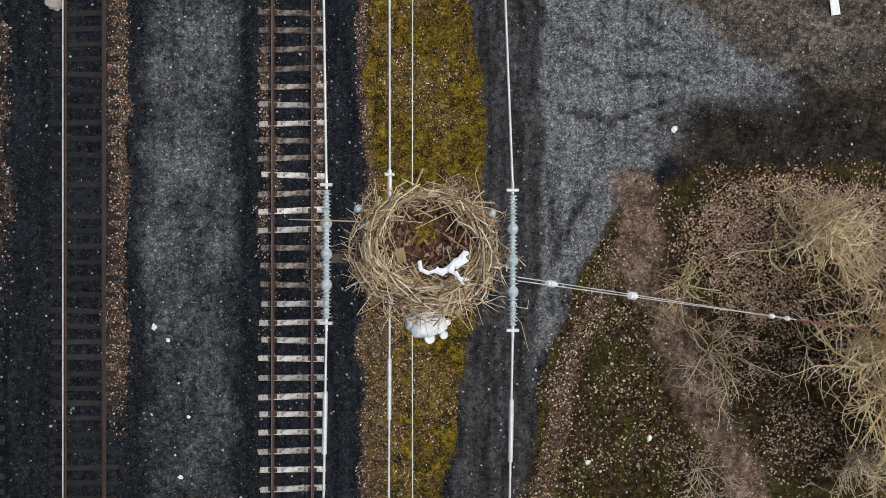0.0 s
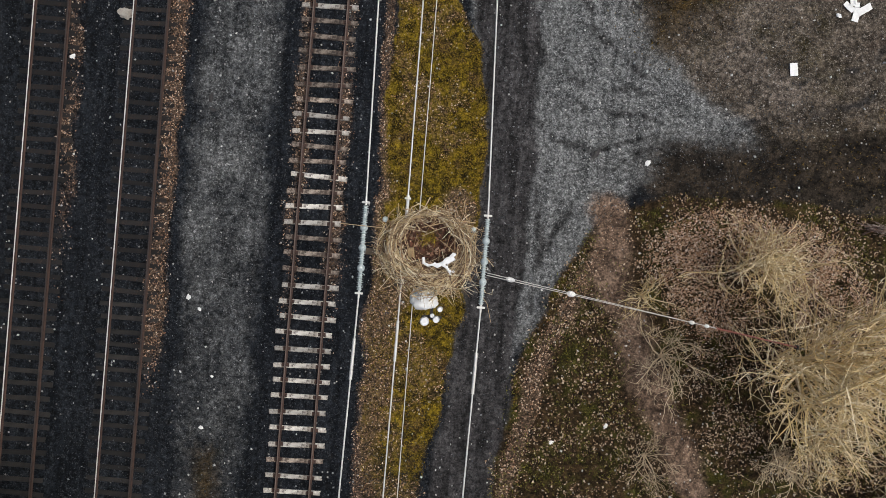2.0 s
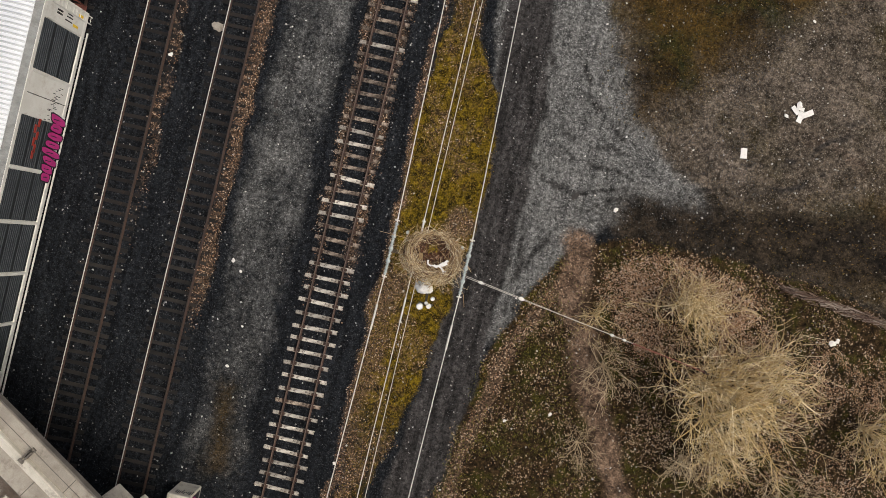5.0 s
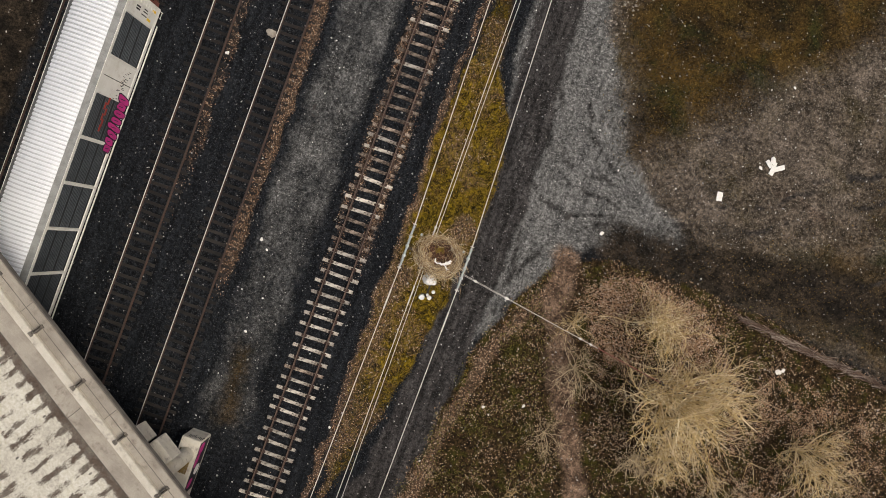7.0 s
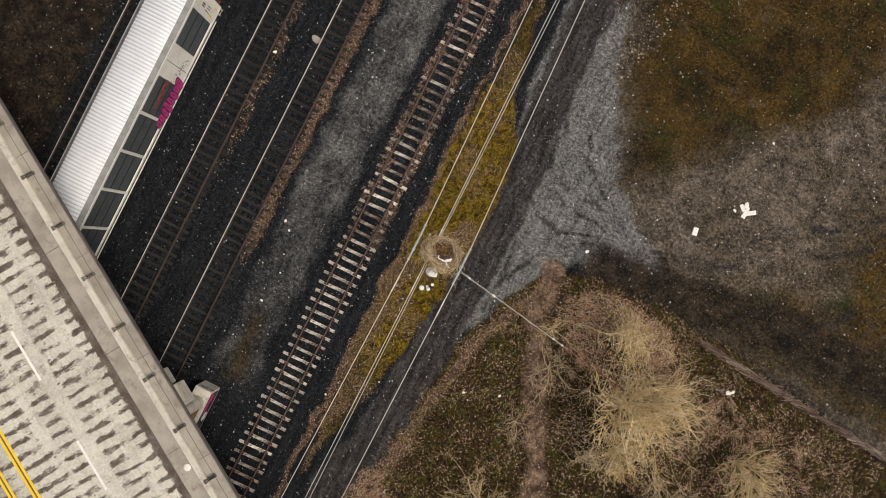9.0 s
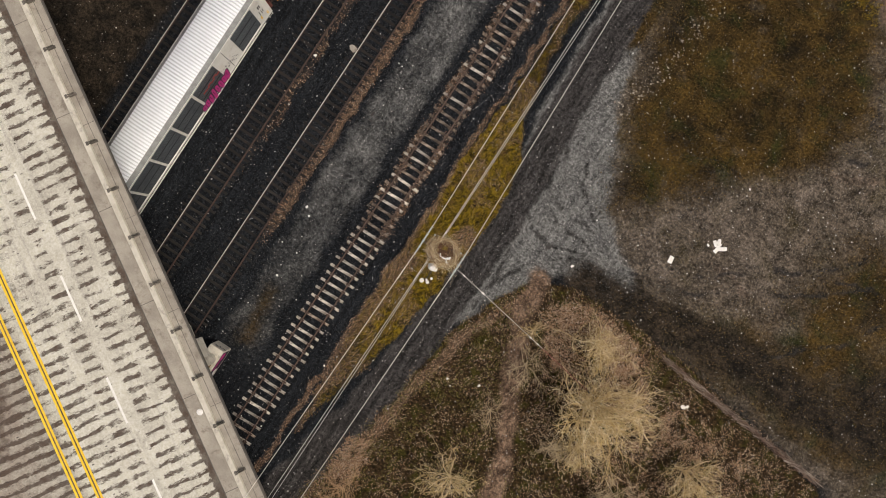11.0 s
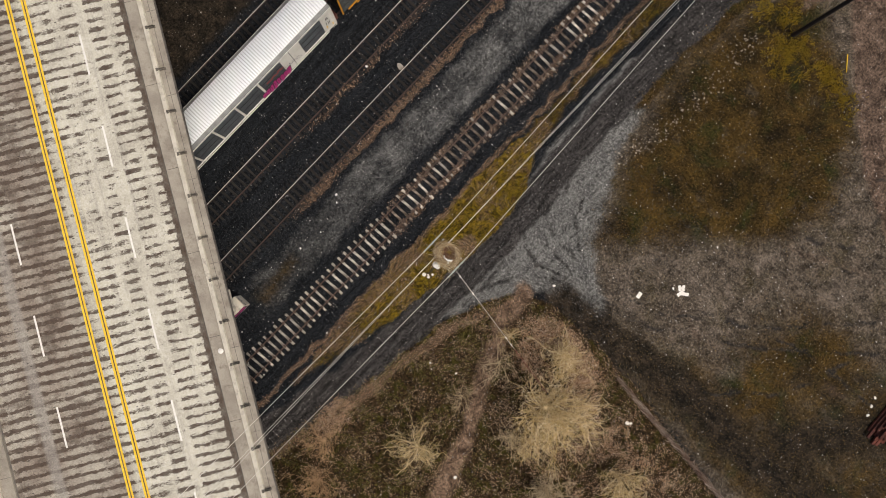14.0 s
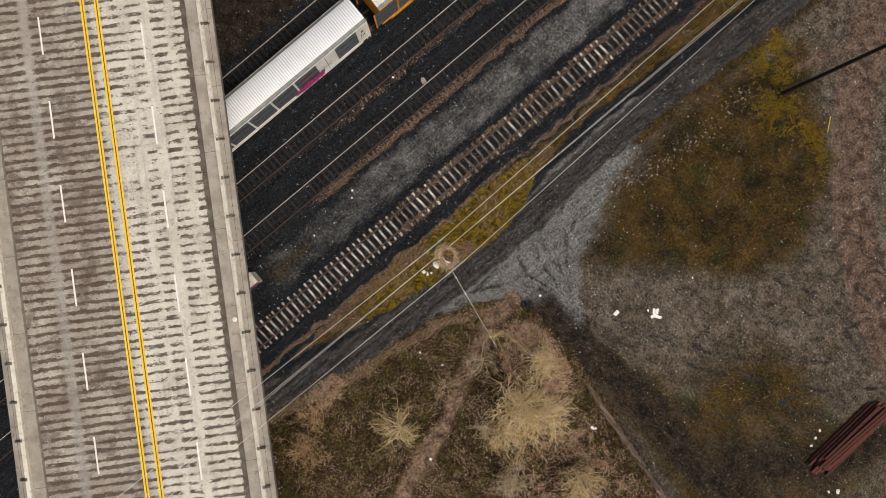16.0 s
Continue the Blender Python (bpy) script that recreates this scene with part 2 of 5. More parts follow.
def edge(d, soft):
    """1 well inside (d negative), 0 outside, over the width soft."""
    u = np.clip(0.5 - d / (2 * soft), 0, 1)
    return u * u * (3 - 2 * u)


def strip_dist(x, y, pts):
    best = np.full(np.shape(x), 1e9)
    for (ax, ay), (bx, by) in zip(pts, pts[1:]):
        dx, dy = bx - ax, by - ay
        u = np.clip(((x - ax) * dx + (y - ay) * dy) / (dx * dx + dy * dy), 0, 1)
        best = np.minimum(best, np.hypot(x - ax - u * dx, y - ay - u * dy))
    return best


def poly_dist(x, y, pts):
    d = strip_dist(x, y, pts + pts[:1])
    inside = np.zeros(np.shape(x), bool)
    for (ax, ay), (bx, by) in zip(pts, pts[1:] + pts[:1]):
        cross = (ay > y) != (by > y)
        inside ^= cross & (x < ax + (y - ay) * (bx - ax) / (by - ay if by != ay else 1e-9))
    return np.where(inside, -d, d)


MOSS = [(-1.9, -18.2), (-2.5, -14.7), (-3.0, -9), (-3.05, 0), (-3.0, 4), (-2.6, 10), (-2.5, 16), (-2.7, 36), (-2.4, 60), (1.0, 60), (-0.1, 39), (-0.9, 30), (-1.5, 23), (-1.5, 17),
        (-0.5, 12), (0.9, 9), (1.55, 6), (1.5, 2), (1.0, -4), (0.15, -9.5), (-0.95, -13.5), (-1.75, -17)]
ROAD = [(-2.6, -30), (-0.5, -22.5), (1.2, -14), (2.0, -8), (2.4, 0), (2.2, 9.5), (1.5, 17), (1.5, 25), (2.1, 40), (3, 60)]
FAN = [(2.7, 19), (3.6, 22), (5.2, 16.5), (7.3, 13), (9.3, 9.3), (12.5, 6.9), (14.5, 5.6), (12.5, 4.6), (8.6, 3.4), (6.6, 2.0), (5.2, -1.2), (3.8, -4.2), (2.6, -7.5), (2.4, 0), (2.4, 9)]
WOOD = [(-1.5, -30), (0.9, -21), (2.3, -14), (3.05, -9.5), (3.7, -5.6), (4.5, -3.2), (5.5, -0.6), (7.0, 1.9), (10, 3.0), (14.5, 3.3), (20, 3.0), (32, 1.0), (46, -3), (70, -10), (70, -70), (-10, -70)]
FIELD = [(8.9, 10.2), (5.7, 18), (3.6, 26), (4.0, 33), (6.5, 41), (9.5, 39), (14.6, 36), (18.9, 33), (22.0, 27.5), (21, 21.7), (14, 14.5)]
LOT = [(3.0, 70), (3.0, 22), (4.6, 13), (8, 5), (10, 3.3), (14, 3.5), (20, 3.2), (32, 1.5), (46, -2), (70, -8), (70, 70)]
PATHWAY = [(7.15, 2.3), (7.7, -0.8), (9.8, -5.6), (13.0, -12.2), (15.0, -18.5), (17, -26)]
MUD_ROAD = [(10.5, 3.9), (15, 4.3), (20, 5.2), (25, 5.8), (30, 5.5), (36, 6), (60, 8)]
EAST_ROAD = [(6.3, 52), (10, 45.5), (14, 41), (18.5, 36.6), (23, 33), (30, 29), (60, 20)]
ARCS = [[(3.3, 9.4), (4.2, 7.9), (5.6, 6.9), (7.6, 6.5), (10.0, 6.4)], [(4.2, 9.6), (5.0, 8.4), (6.4, 7.7), (8.4, 7.6)], [(3.2, 5.0), (3.9, 3.2), (4.4, 0.5), (4.2, -2.5)],
        [(9.5, 5.2), (7.6, 4.4), (6.0, 3.0), (4.8, 0.6)], [(3.0, 13.5), (4.0, 11.0), (5.6, 9.6)], [(3.6, 6.2), (4.6, 5.2), (6.4, 4.9), (9.0, 5.6)], [(5.2, 12.5), (6.0, 10.4), (7.6, 8.8), (9.6, 7.8)], [(3.4, 2.4), (3.7, 0.2), (3.5, -3.0)], [(12, 6.2), (18, 8), (26, 13), (34, 20), (40, 28)],
        [(12.5, 7.4), (18, 9.6), (25, 14.8), (32, 22)], [(20, 12), (28, 15.5), (38, 16.5)], [(22, 23), (27, 26), (33, 25)], [(24, 6), (30, 11), (33, 18)]]
RINGS = [(28.3, 29.6, 2.7), (29.3, 30.4, 1.6), (26.6, 28.2, 4.6)]


def zones(x, y):
    """The share of each ground cover at the places given."""
    jx = x + 0.9 * (cloud(x, y, 3, 1.3, 4) - 0.5)
    jy = y + 0.9 * (cloud(x, y, 9, 1.3, 4) - 0.5)
    big = cloud(x, y, 21, 5.0, 4)
    mid = cloud(x, y, 31, 1.6, 4)
    z = {}
    z["moss"] = edge(poly_dist(jx, jy, MOSS), 0.25)
    z["road"] = edge(strip_dist(jx, jy, ROAD) - 1.4, 0.4)
    fan = edge(poly_dist(jx + 1.6 * (mid - 0.5), jy + 1.6 * (cloud(x, y, 37, 1.8, 4) - 0.5), FAN), 0.9)
    service = edge(np.abs(jx + 9.6) - 1.9, 0.7) * edge(np.abs(jy - 22) - 38, 4)
    service = service * (0.7 + 0.3 * edge(-1.0 - jy, 3.0))
    side = edge(strip_dist(jx, jy, [(0.5, 24), (0.6, 14), (1.6, 9), (3.4, 8)]) - 0.75, 0.4)
    z["gravel"] = np.maximum(np.maximum(fan, 0.66 * service * (0.3 + 1.0 * mid)), 0.8 * side)
    tracks = np.zeros(np.shape(x))
    for line in ARCS:
        tracks = np.maximum(tracks, edge(strip_dist(jx, jy, line) - 0.16, 0.24))
    for off in (-0.55, 0.5):
        tracks = np.maximum(tracks, edge(strip_dist(jx + off, jy, ROAD) - 0.14, 0.2))
    z["ruts"] = tracks * edge(0.44 - cloud(x, y, 33, 0.9, 4), 0.16)
    z["wood"] = edge(poly_dist(jx, jy, WOOD), 0.4)
    z["path"] = edge(strip_dist(jx + 0.8 * (mid - 0.5), jy, PATHWAY) - 0.8, 0.8)
    z["field"] = edge(poly_dist(jx + 1.5 * (mid - 0.5), jy + 1.5 * (big - 0.5), FIELD), 2.0)
    z["lot"] = edge(poly_dist(jx, jy, LOT), 1.5)
    olive = edge(np.hypot(jx - 33, (jy - 14) * 1.6) - 9 + 6 * (big - 0.5), 4.0)
    olive = np.maximum(olive, edge(poly_dist(jx, jy, [(13, 4.5), (18, 6.5), (25, 9.5), (33, 17), (42, 22), (46, 5), (33, 2.0), (20, 3.4)]), 2.2))
    olive = np.maximum(olive, edge(poly_dist(jx, jy, [(-10.4, -10), (-9.2, -9.5), (-8.8, -14), (-10, -15)]), 0.8) * (0.3 + 0.8 * mid))
    olive = np.maximum(olive, edge(strip_dist(jx, jy, [(4.5, 60), (3.6, 42), (3.6, 32), (3.3, 22)]) - 0.8, 0.6))
    z["field"] = np.maximum(z["field"], olive * (0.45 + 0.75 * cloud(x, y, 23, 3.2, 5)))
    z["mud"] = np.maximum((0.5 + 0.85 * cloud(x, y, 27, 2.4, 5)) * edge(strip_dist(jx, jy, MUD_ROAD) - 1.9, 1.7), 0.8 * edge(strip_dist(jx, jy, [(34, 9), (39, 15), (43, 26)]) - 2.0, 1.5))
    z["mud"] = np.maximum(z["mud"], edge(jx + 28.6, 0.8))
    z["east"] = edge(strip_dist(jx, jy, EAST_ROAD) - 2.0, 0.7)
    pale = edge(strip_dist(jx, jy, [(7.8, 38.5), (9.0, 42.0)]) - 0.6, 0.8)
    for line in ([(32.3, 15.0), (34.6, 15.0)], [(18.2, 10.8), (21.8, 10.0)], [(24.5, 10.6), (27.0, 10.2)], [(26.5, 15.4), (29.5, 14.6)], [(22, 21.5), (27, 24), (31, 25)]):
        pale = np.maximum(pale, 0.75 * edge(strip_dist(jx, jy, line) - 0.3, 0.9))
    z["east"] = np.maximum(z["east"], pale * (0.4 + 0.8 * mid))
    ring = np.zeros(np.shape(x))
    for cx, cy, r in RINGS:
        ring = np.maximum(ring, edge(np.abs(np.hypot(jx - cx, jy - cy) - r) - 0.12, 0.2))
    z["ruts"] = np.maximum(z["ruts"], ring * edge(0.45 - mid, 0.15))
    leaf = edge(np.abs(jx + 12.4) - 0.38, 0.25) * edge(-5.5 - jy, 3) * (0.4 + mid)
    leaf = np.maximum(leaf, 0.7 * edge(np.abs(jx + 16.9) - 0.35, 0.2) * edge(-1 - jy, 4) * mid * 1.4)
    leaf = np.maximum(leaf, edge(np.abs(jx + 2.95) - 0.22, 0.2) * (0.3 + mid))
    leaf = np.maximum(leaf, edge(np.hypot(jx - 0.6, (jy - 1.9) * 0.8) - 0.7, 0.4))
    leaf = np.maximum(leaf, edge(np.abs(poly_dist(jx, jy, WOOD) + 0.85) - 0.35, 0.45) * edge(jx - 7.5, 1.5))
    leaf = np.maximum(leaf, 0.75 * edge(np.abs(np.abs(jx + 5.72) - 0.95) - 0.3, 0.3) * edge(-2.5 - jy, 4) * mid * 1.5)
    leaf = np.maximum(leaf, 0.75 * z["moss"] * edge(jx + 1.5 - 1.3 * (mid - 0.5), 0.7) * edge(jy + 1.0, 1.5) * (0.35 + mid))
    leaf = np.maximum(leaf, 0.42 * z["moss"] * edge(0.52 - cloud(x, y, 41, 1.4, 3), 0.08))
    rim = edge(np.abs(poly_dist(jx, jy, WOOD) + 0.2) - 0.22, 0.25) * edge(jx - 8.0, 1.0)
    z["moss"] = np.maximum(z["moss"], 0.75 * rim * (0.2 + mid))
    # the strip turns to thin brown grass towards both ends
    tired = 1 - 0.55 * edge(11.5 - jy, 3.5) * edge(np.abs(jx) - 4, 0.5) - 0.2 * edge(jy + 1.5, 1.5) - 0.3 * edge(jy + 8.5, 3.0)
    z["field"] = np.maximum(z["field"], 0.85 * z["moss"] * edge(11.5 - jy, 4.0) * edge(np.abs(jx) - 4, 0.5))
    z["moss"] = z["moss"] * tired
    z["leaf"] = np.clip(leaf, 0, 1)
    return z


def spread(a, b, fine, far):
    mid = np.arange(a, b + 1e-6, fine)
    out = np.array([1.5, 4, 9, 20, 50, 120, 300, 800, 2500])[np.array([1.5, 4, 9, 20, 50, 120, 300, 800, 2500]) <= far]
    return np.concatenate([(a - out)[::-1], mid, b + out])


def height(x, y):
    """Gentle relief of the yard; ballast shoulders along the tracks, a bank under the trees."""
    z = 0.10 * (cloud(x, y, 51, 2.5, 4) - 0.5) + 0.05 * (cloud(x, y, 61, 0.6, 2) - 0.5)
    for cx in (-5.72, -13.62, -18.0, -22.85, -26.9):
        bed = edge(np.abs(x - cx) - 1.75, 0.35)
        z = z * (1 - bed) + bed * (0.035 + 0.02 * (cloud(x, y, 71, 0.35, 2) - 0.5))
    z = z + 0.25 * (cloud(x, y, 81, 3.0, 4) - 0.3) * edge(poly_dist(x, y, WOOD) + 1.0, 1.0)
    return z


gx, gy = spread(-32, 44, 0.2, 2500), spread(-32, 52, 0.2, 2500)
X, Y = np.meshgrid(gx, gy)
Z = height(X, Y) * edge(np.hypot(X, Y) - 90, 30)
W = zones(X, Y)
nx, ny = len(gx), len(gy)
idx = np.arange(nx * ny).reshape(ny, nx)
quads = np.stack([idx[:-1, :-1], idx[:-1, 1:], idx[1:, 1:], idx[1:, :-1]], -1).reshape(-1, 4)
me = bpy.data.meshes.new("ground")
me.vertices.add(nx * ny)
me.vertices.foreach_set("co", np.stack([X, Y, Z], -1).astype(np.float32).ravel())
me.loops.add(quads.size)
me.loops.foreach_set("vertex_index", quads.astype(np.int32).ravel())
me.polygons.add(len(quads))
me.polygons.foreach_set("loop_start", np.arange(0, quads.size, 4, dtype=np.int32))
me.polygons.foreach_set("use_smooth", np.ones(len(quads), bool))
me.update(calc_edges=True)
for name in W:
    att = me.attributes.new(name, "FLOAT", "POINT")
    att.data.foreach_set("value", W[name].astype(np.float32).ravel())


def ground_material():
    m, nt, b = node_mat("yard_ground")
    v = coords(nt)
    along = coords(nt, (1.0, 0.12, 1.0))
    fine, grit = tex(nt, v, 14, 4, 0.75), tex(nt, v, 3.2, 5, 0.7)
    broad = tex(nt, v, 0.35, 4, 0.6)
    streak = tex(nt, along, 2.6, 5, 0.65)
    stone = cells(nt, v, 22)
    sep = nt.nodes.new("ShaderNodeSeparateColor")
    nt.links.new(stone, sep.inputs[0])
    pick = sep.outputs[0]

    def zone(name, soft=0.3, wobble=0.5, by=None):
        a = nt.nodes.new("ShaderNodeAttribute")
        a.attribute_name = name
        s = calc(nt, "MULTIPLY_ADD", calc(nt, "SUBTRACT", by or grit, 0.5), wobble, a.outputs["Fac"])
        return step(nt, s, 0.5 - soft, 0.5 + soft)

    def tone(lo, hi, by, spread_lo=0.3, spread_hi=0.7):
        return mixc(nt, step(nt, by, spread_lo, spread_hi), lo, hi)

    patchy = tex(nt, v, 0.9, 9, 0.72, 0.15)
    # dark ballast with single paler stones
    c = tone((0.005, 0.006, 0.0078), (0.019, 0.0215, 0.0255), streak, 0.3, 0.75)
    c = mixc(nt, calc(nt, "MULTIPLY", step(nt, pick, 0.84, 0.99), 0.45), c, (0.07, 0.073, 0.076))
    gravel = tone((0.038, 0.039, 0.038), (0.21, 0.211, 0.202), calc(nt, "MULTIPLY_ADD", streak, 0.5, calc(nt, "MULTIPLY", patchy, 0.5)), 0.3, 0.72)
    gravel = mixc(nt, calc(nt, "MULTIPLY", step(nt, pick, 0.6, 0.97), 0.6), gravel, (0.34, 0.34, 0.33))
    lot = tone((0.024, 0.019, 0.013), (0.145, 0.117, 0.089), patchy, 0.33, 0.7)
    lot = mixc(nt, calc(nt, "MULTIPLY", step(nt, tex(nt, v, 0.22, 7, 0.7, 0.3), 0.5, 0.66), 0.6), lot, (0.05, 0.04, 0.014))
    lot = mixc(nt, calc(nt, "MULTIPLY", step(nt, tex(nt, v, 0.17, 9, 0.7, 0.4), 0.48, 0.64), 0.6), lot, tone((0.075, 0.06, 0.048), (0.21, 0.175, 0.142), patchy, 0.3, 0.7))
    lot = mixc(nt, calc(nt, "MULTIPLY", step(nt, pick, 0.75, 0.97), 0.5), lot, (0.27, 0.245, 0.21))
    soil = tex(nt, v, 0.3, 10, 0.72, 0.2)
    field = tone((0.014, 0.01, 0.005), (0.092, 0.056, 0.014), soil, 0.34, 0.72)
    field = mixc(nt, calc(nt, "MULTIPLY", step(nt, tex(nt, v, 0.33, 6, 0.65, 0.6), 0.5, 0.68), 0.7), field, (0.022, 0.03, 0.008))
    field = mixc(nt, calc(nt, "MULTIPLY", step(nt, tex(nt, v, 0.5, 8, 0.75, 0.4), 0.54, 0.68), 0.55), field, (0.085, 0.07, 0.052))
    mud = tone((0.01, 0.0085, 0.007), (0.05, 0.038, 0.026), patchy, 0.36, 0.7)
    east = tone((0.05, 0.034, 0.025), (0.17, 0.122, 0.092), patchy, 0.35, 0.65)
    wood = tone((0.009, 0.006, 0.0035), (0.058, 0.036, 0.016), grit)
    wood = mixc(nt, calc(nt, "MULTIPLY", step(nt, tex(nt, v, 0.9, 6, 0.7), 0.47, 0.63), 0.8), wood, (0.042, 0.04, 0.007))
    path = tone((0.065, 0.042, 0.028), (0.24, 0.165, 0.114), patchy, 0.34, 0.68)
    road = tone((0.02, 0.0185, 0.018), (0.078, 0.073, 0.071), calc(nt, "MULTIPLY_ADD", patchy, 0.35, calc(nt, "MULTIPLY", streak, 0.65)), 0.36, 0.68)
    moss = tone((0.016, 0.012, 0.004), (0.19, 0.132, 0.009), tex(nt, v, 1.9, 8, 0.78, 0.4), 0.4, 0.64)
    moss = mixc(nt, calc(nt, "MULTIPLY", step(nt, fine, 0.5, 0.68), 0.45), moss, (0.3, 0.2, 0.016))
    moss = mixc(nt, calc(nt, "MULTIPLY", step(nt, tex(nt, v, 0.75, 6, 0.7), 0.5, 0.66), 0.85), moss, tone((0.035, 0.022, 0.009), (0.12, 0.072, 0.03), fine))
    leaf = tone((0.03, 0.02, 0.013), (0.15, 0.1, 0.066), fine)
    for fac, col in ((zone("lot", 0.35, 0.9), lot), (zone("gravel", 0.35, 0.8), gravel), (zone("field", 0.5, 1.0), field), (zone("mud", 0.4, 0.9), mud),
                     (zone("east", 0.3, 0.7), east), (zone("wood", 0.25, 0.6), wood), (zone("path", 0.35, 0.7), path), (zone("road", 0.35, 0.6, streak), road),
                     (calc(nt, "MULTIPLY", zone("ruts", 0.4, 1.1), 0.9), tone((0.012, 0.0115, 0.011), (0.045, 0.042, 0.04), streak)), (zone("moss", 0.2, 0.7), moss), (calc(nt, "MULTIPLY", zone("leaf", 0.25, 1.5, fine), 0.8), leaf)):
        c = mixc(nt, fac, c, col)
    c = mixc(nt, 0.7, c, mixc(nt, step(nt, fine, 0.25, 0.75), (0.0, 0.0, 0.0), (1.0, 1.0, 1.0)), "OVERLAY")
    c = mixc(nt, 0.65, c, mixc(nt, step(nt, tex(nt, v, 4.5, 5, 0.75), 0.33, 0.67), (0.0, 0.0, 0.0), (1.0, 1.0, 1.0)), "OVERLAY")
    # single pale bits of stone and litter
    bit = nt.nodes.new("ShaderNodeTexVoronoi")
    bit.inputs["Scale"].default_value = 4.5
    nt.links.new(v, bit.inputs["Vector"])
    tint = nt.nodes.new("ShaderNodeSeparateColor")
    nt.links.new(bit.outputs["Color"], tint.inputs[0])
    seen = calc(nt, "MULTIPLY", step(nt, bit.outputs["Distance"], 0.24, 0.14), step(nt, tint.outputs[0], 0.82, 0.86))
    c = mixc(nt, calc(nt, "MULTIPLY", seen, calc(nt, "MULTIPLY", tint.outputs[1], 0.8)), c, (0.5, 0.48, 0.44))
    nt.links.new(c, b.inputs["Base Color"])
    b.inputs["Roughness"].default_value = 0.95
    b.inputs["Specular IOR Level"].default_value = 0.12
    bump(nt, b, calc(nt, "ADD", fine, calc(nt, "MULTIPLY", pick, 0.5)), 0.6, 0.04)
    return m


me.materials.append(ground_material())
ground = tagged(new("ground", me), "rail yard ground of dark ballast, gravel, moss and mud", "ground", kind="structure")


def floor_z(x, y):
    return float(height(np.array([x]), np.array([y]))[0])

# ---- railway tracks ----
def rail_profile(bm, x0, y0, y1, z0):
    pts = [(-0.065, 0), (0.065, 0), (0.065, 0.015), (0.012, 0.035), (0.012, 0.105), (0.035, 0.115), (0.035, 0.145), (0.028, 0.15), (-0.028, 0.15), (-0.035, 0.145), (-0.035, 0.115), (-0.012, 0.105), (-0.012, 0.035), (-0.065, 0.015)]
    rings = [[bm.verts.new((x0 + px, y, z0 + pz)) for px, pz in pts] for y in (y0, y1)]
    for k in range(len(pts)):
        bm.faces.new((rings[0][k], rings[0][(k + 1) % len(pts)], rings[1][(k + 1) % len(pts)], rings[1][k]))


def sleeper_mesh(name, material, seed):
    rnd = random.Random(seed)
    bm = box(bmesh.new(), (-1.25, -0.1, -0.12), (1.25, 0.1, 0.07), bev=0.014)
    for v in bm.verts:
        v.co += Vector((rnd.uniform(-0.03, 0.03), rnd.uniform(-0.02, 0.02), rnd.uniform(-0.006, 0.006)))
    me = bpy.data.meshes.new(name)
    bm.to_mesh(me)
    bm.free()
    me.materials.append(material)
    return me


def railway_track(cx, y0, y1, material, label, group, spacing, bright, buried=0.0, seed=1):
    rnd = random.Random(seed)
    track = thing("railway_track", label, "railway track", pose(cx, 0, 0), group, "structure")
    shapes = [sleeper_mesh("sleeper", material, seed * 7 + k) for k in range(6)]
    browner = [sleeper_mesh("sleeper", TIE_BROWN, seed * 7 + k) for k in range(6)] if material is TIE_PALE else shapes
    middling = [sleeper_mesh("sleeper", TIE_MID, seed * 7 + k) for k in range(6)] if material is TIE_DARK else shapes
    y = y0
    while y < y1:
        if material is TIE_DARK and y < -3.5:
            s = new("sleeper", rnd.choice(middling))
            s.parent = track
            s.matrix_basis = pose(rnd.uniform(-0.08, 0.08), y, 0.01 + rnd.uniform(-0.03, 0.015), 0, 0, rnd.uniform(-2.2, 2.2))
            y += spacing + rnd.uniform(-0.05, 0.05)
            continue
        s = new("sleeper", rnd.choice(browner if rnd.random() < 0.15 + 0.5 * (y > -2) else shapes))
        s.parent = track
        s.matrix_basis = pose(rnd.uniform(-0.08, 0.08), y, 0.035 - buried + rnd.uniform(-0.012, 0.012), 0, 0, rnd.uniform(-2.2, 2.2))
        y += spacing + rnd.uniform(-0.05, 0.05)
    if material is TIE_PALE:
        bm = box(bmesh.new(), (-0.17, -0.085, 0.0), (0.17, 0.085, 0.018), bev=0.005)
        for px in (-0.11, 0.11):
            box(bm, (px - 0.018, -0.05, 0.012), (px + 0.018, -0.015, 0.045))
        plate = bpy.data.meshes.new("tie_plate")
        bm.to_mesh(plate)
        bm.free()
        plate.materials.append(RAIL_RUST)
        for s in [c for c in track.children if c.name.startswith("sleeper")]:
            for side in (-0.7525, 0.7525):
                p = new("tie_plate", plate)
                p.parent = track
                p.matrix_basis = pose(side, s.location.y, s.location.z + 0.064)
    for side in (-0.7525, 0.7525):
        bm = bmesh.new()
        rail_profile(bm, side, y0 - 30, y1 + 60, 0.09)
        r = part("rail", bm, RAIL_RUST, track, "rusty steel rail")
        bm = box(bmesh.new(), (side - 0.024, y0 - 30, 0.2385), (side + 0.024, y1 + 60, 0.2425))
        # shine put into the colour: pale left heads on dark tracks, dull right ones
        part("running_surface", bm, bright if side < 0 or material is TIE_PALE else RAIL_DULL, r, "worn rail head, shiny or dull by its colour")
    return track


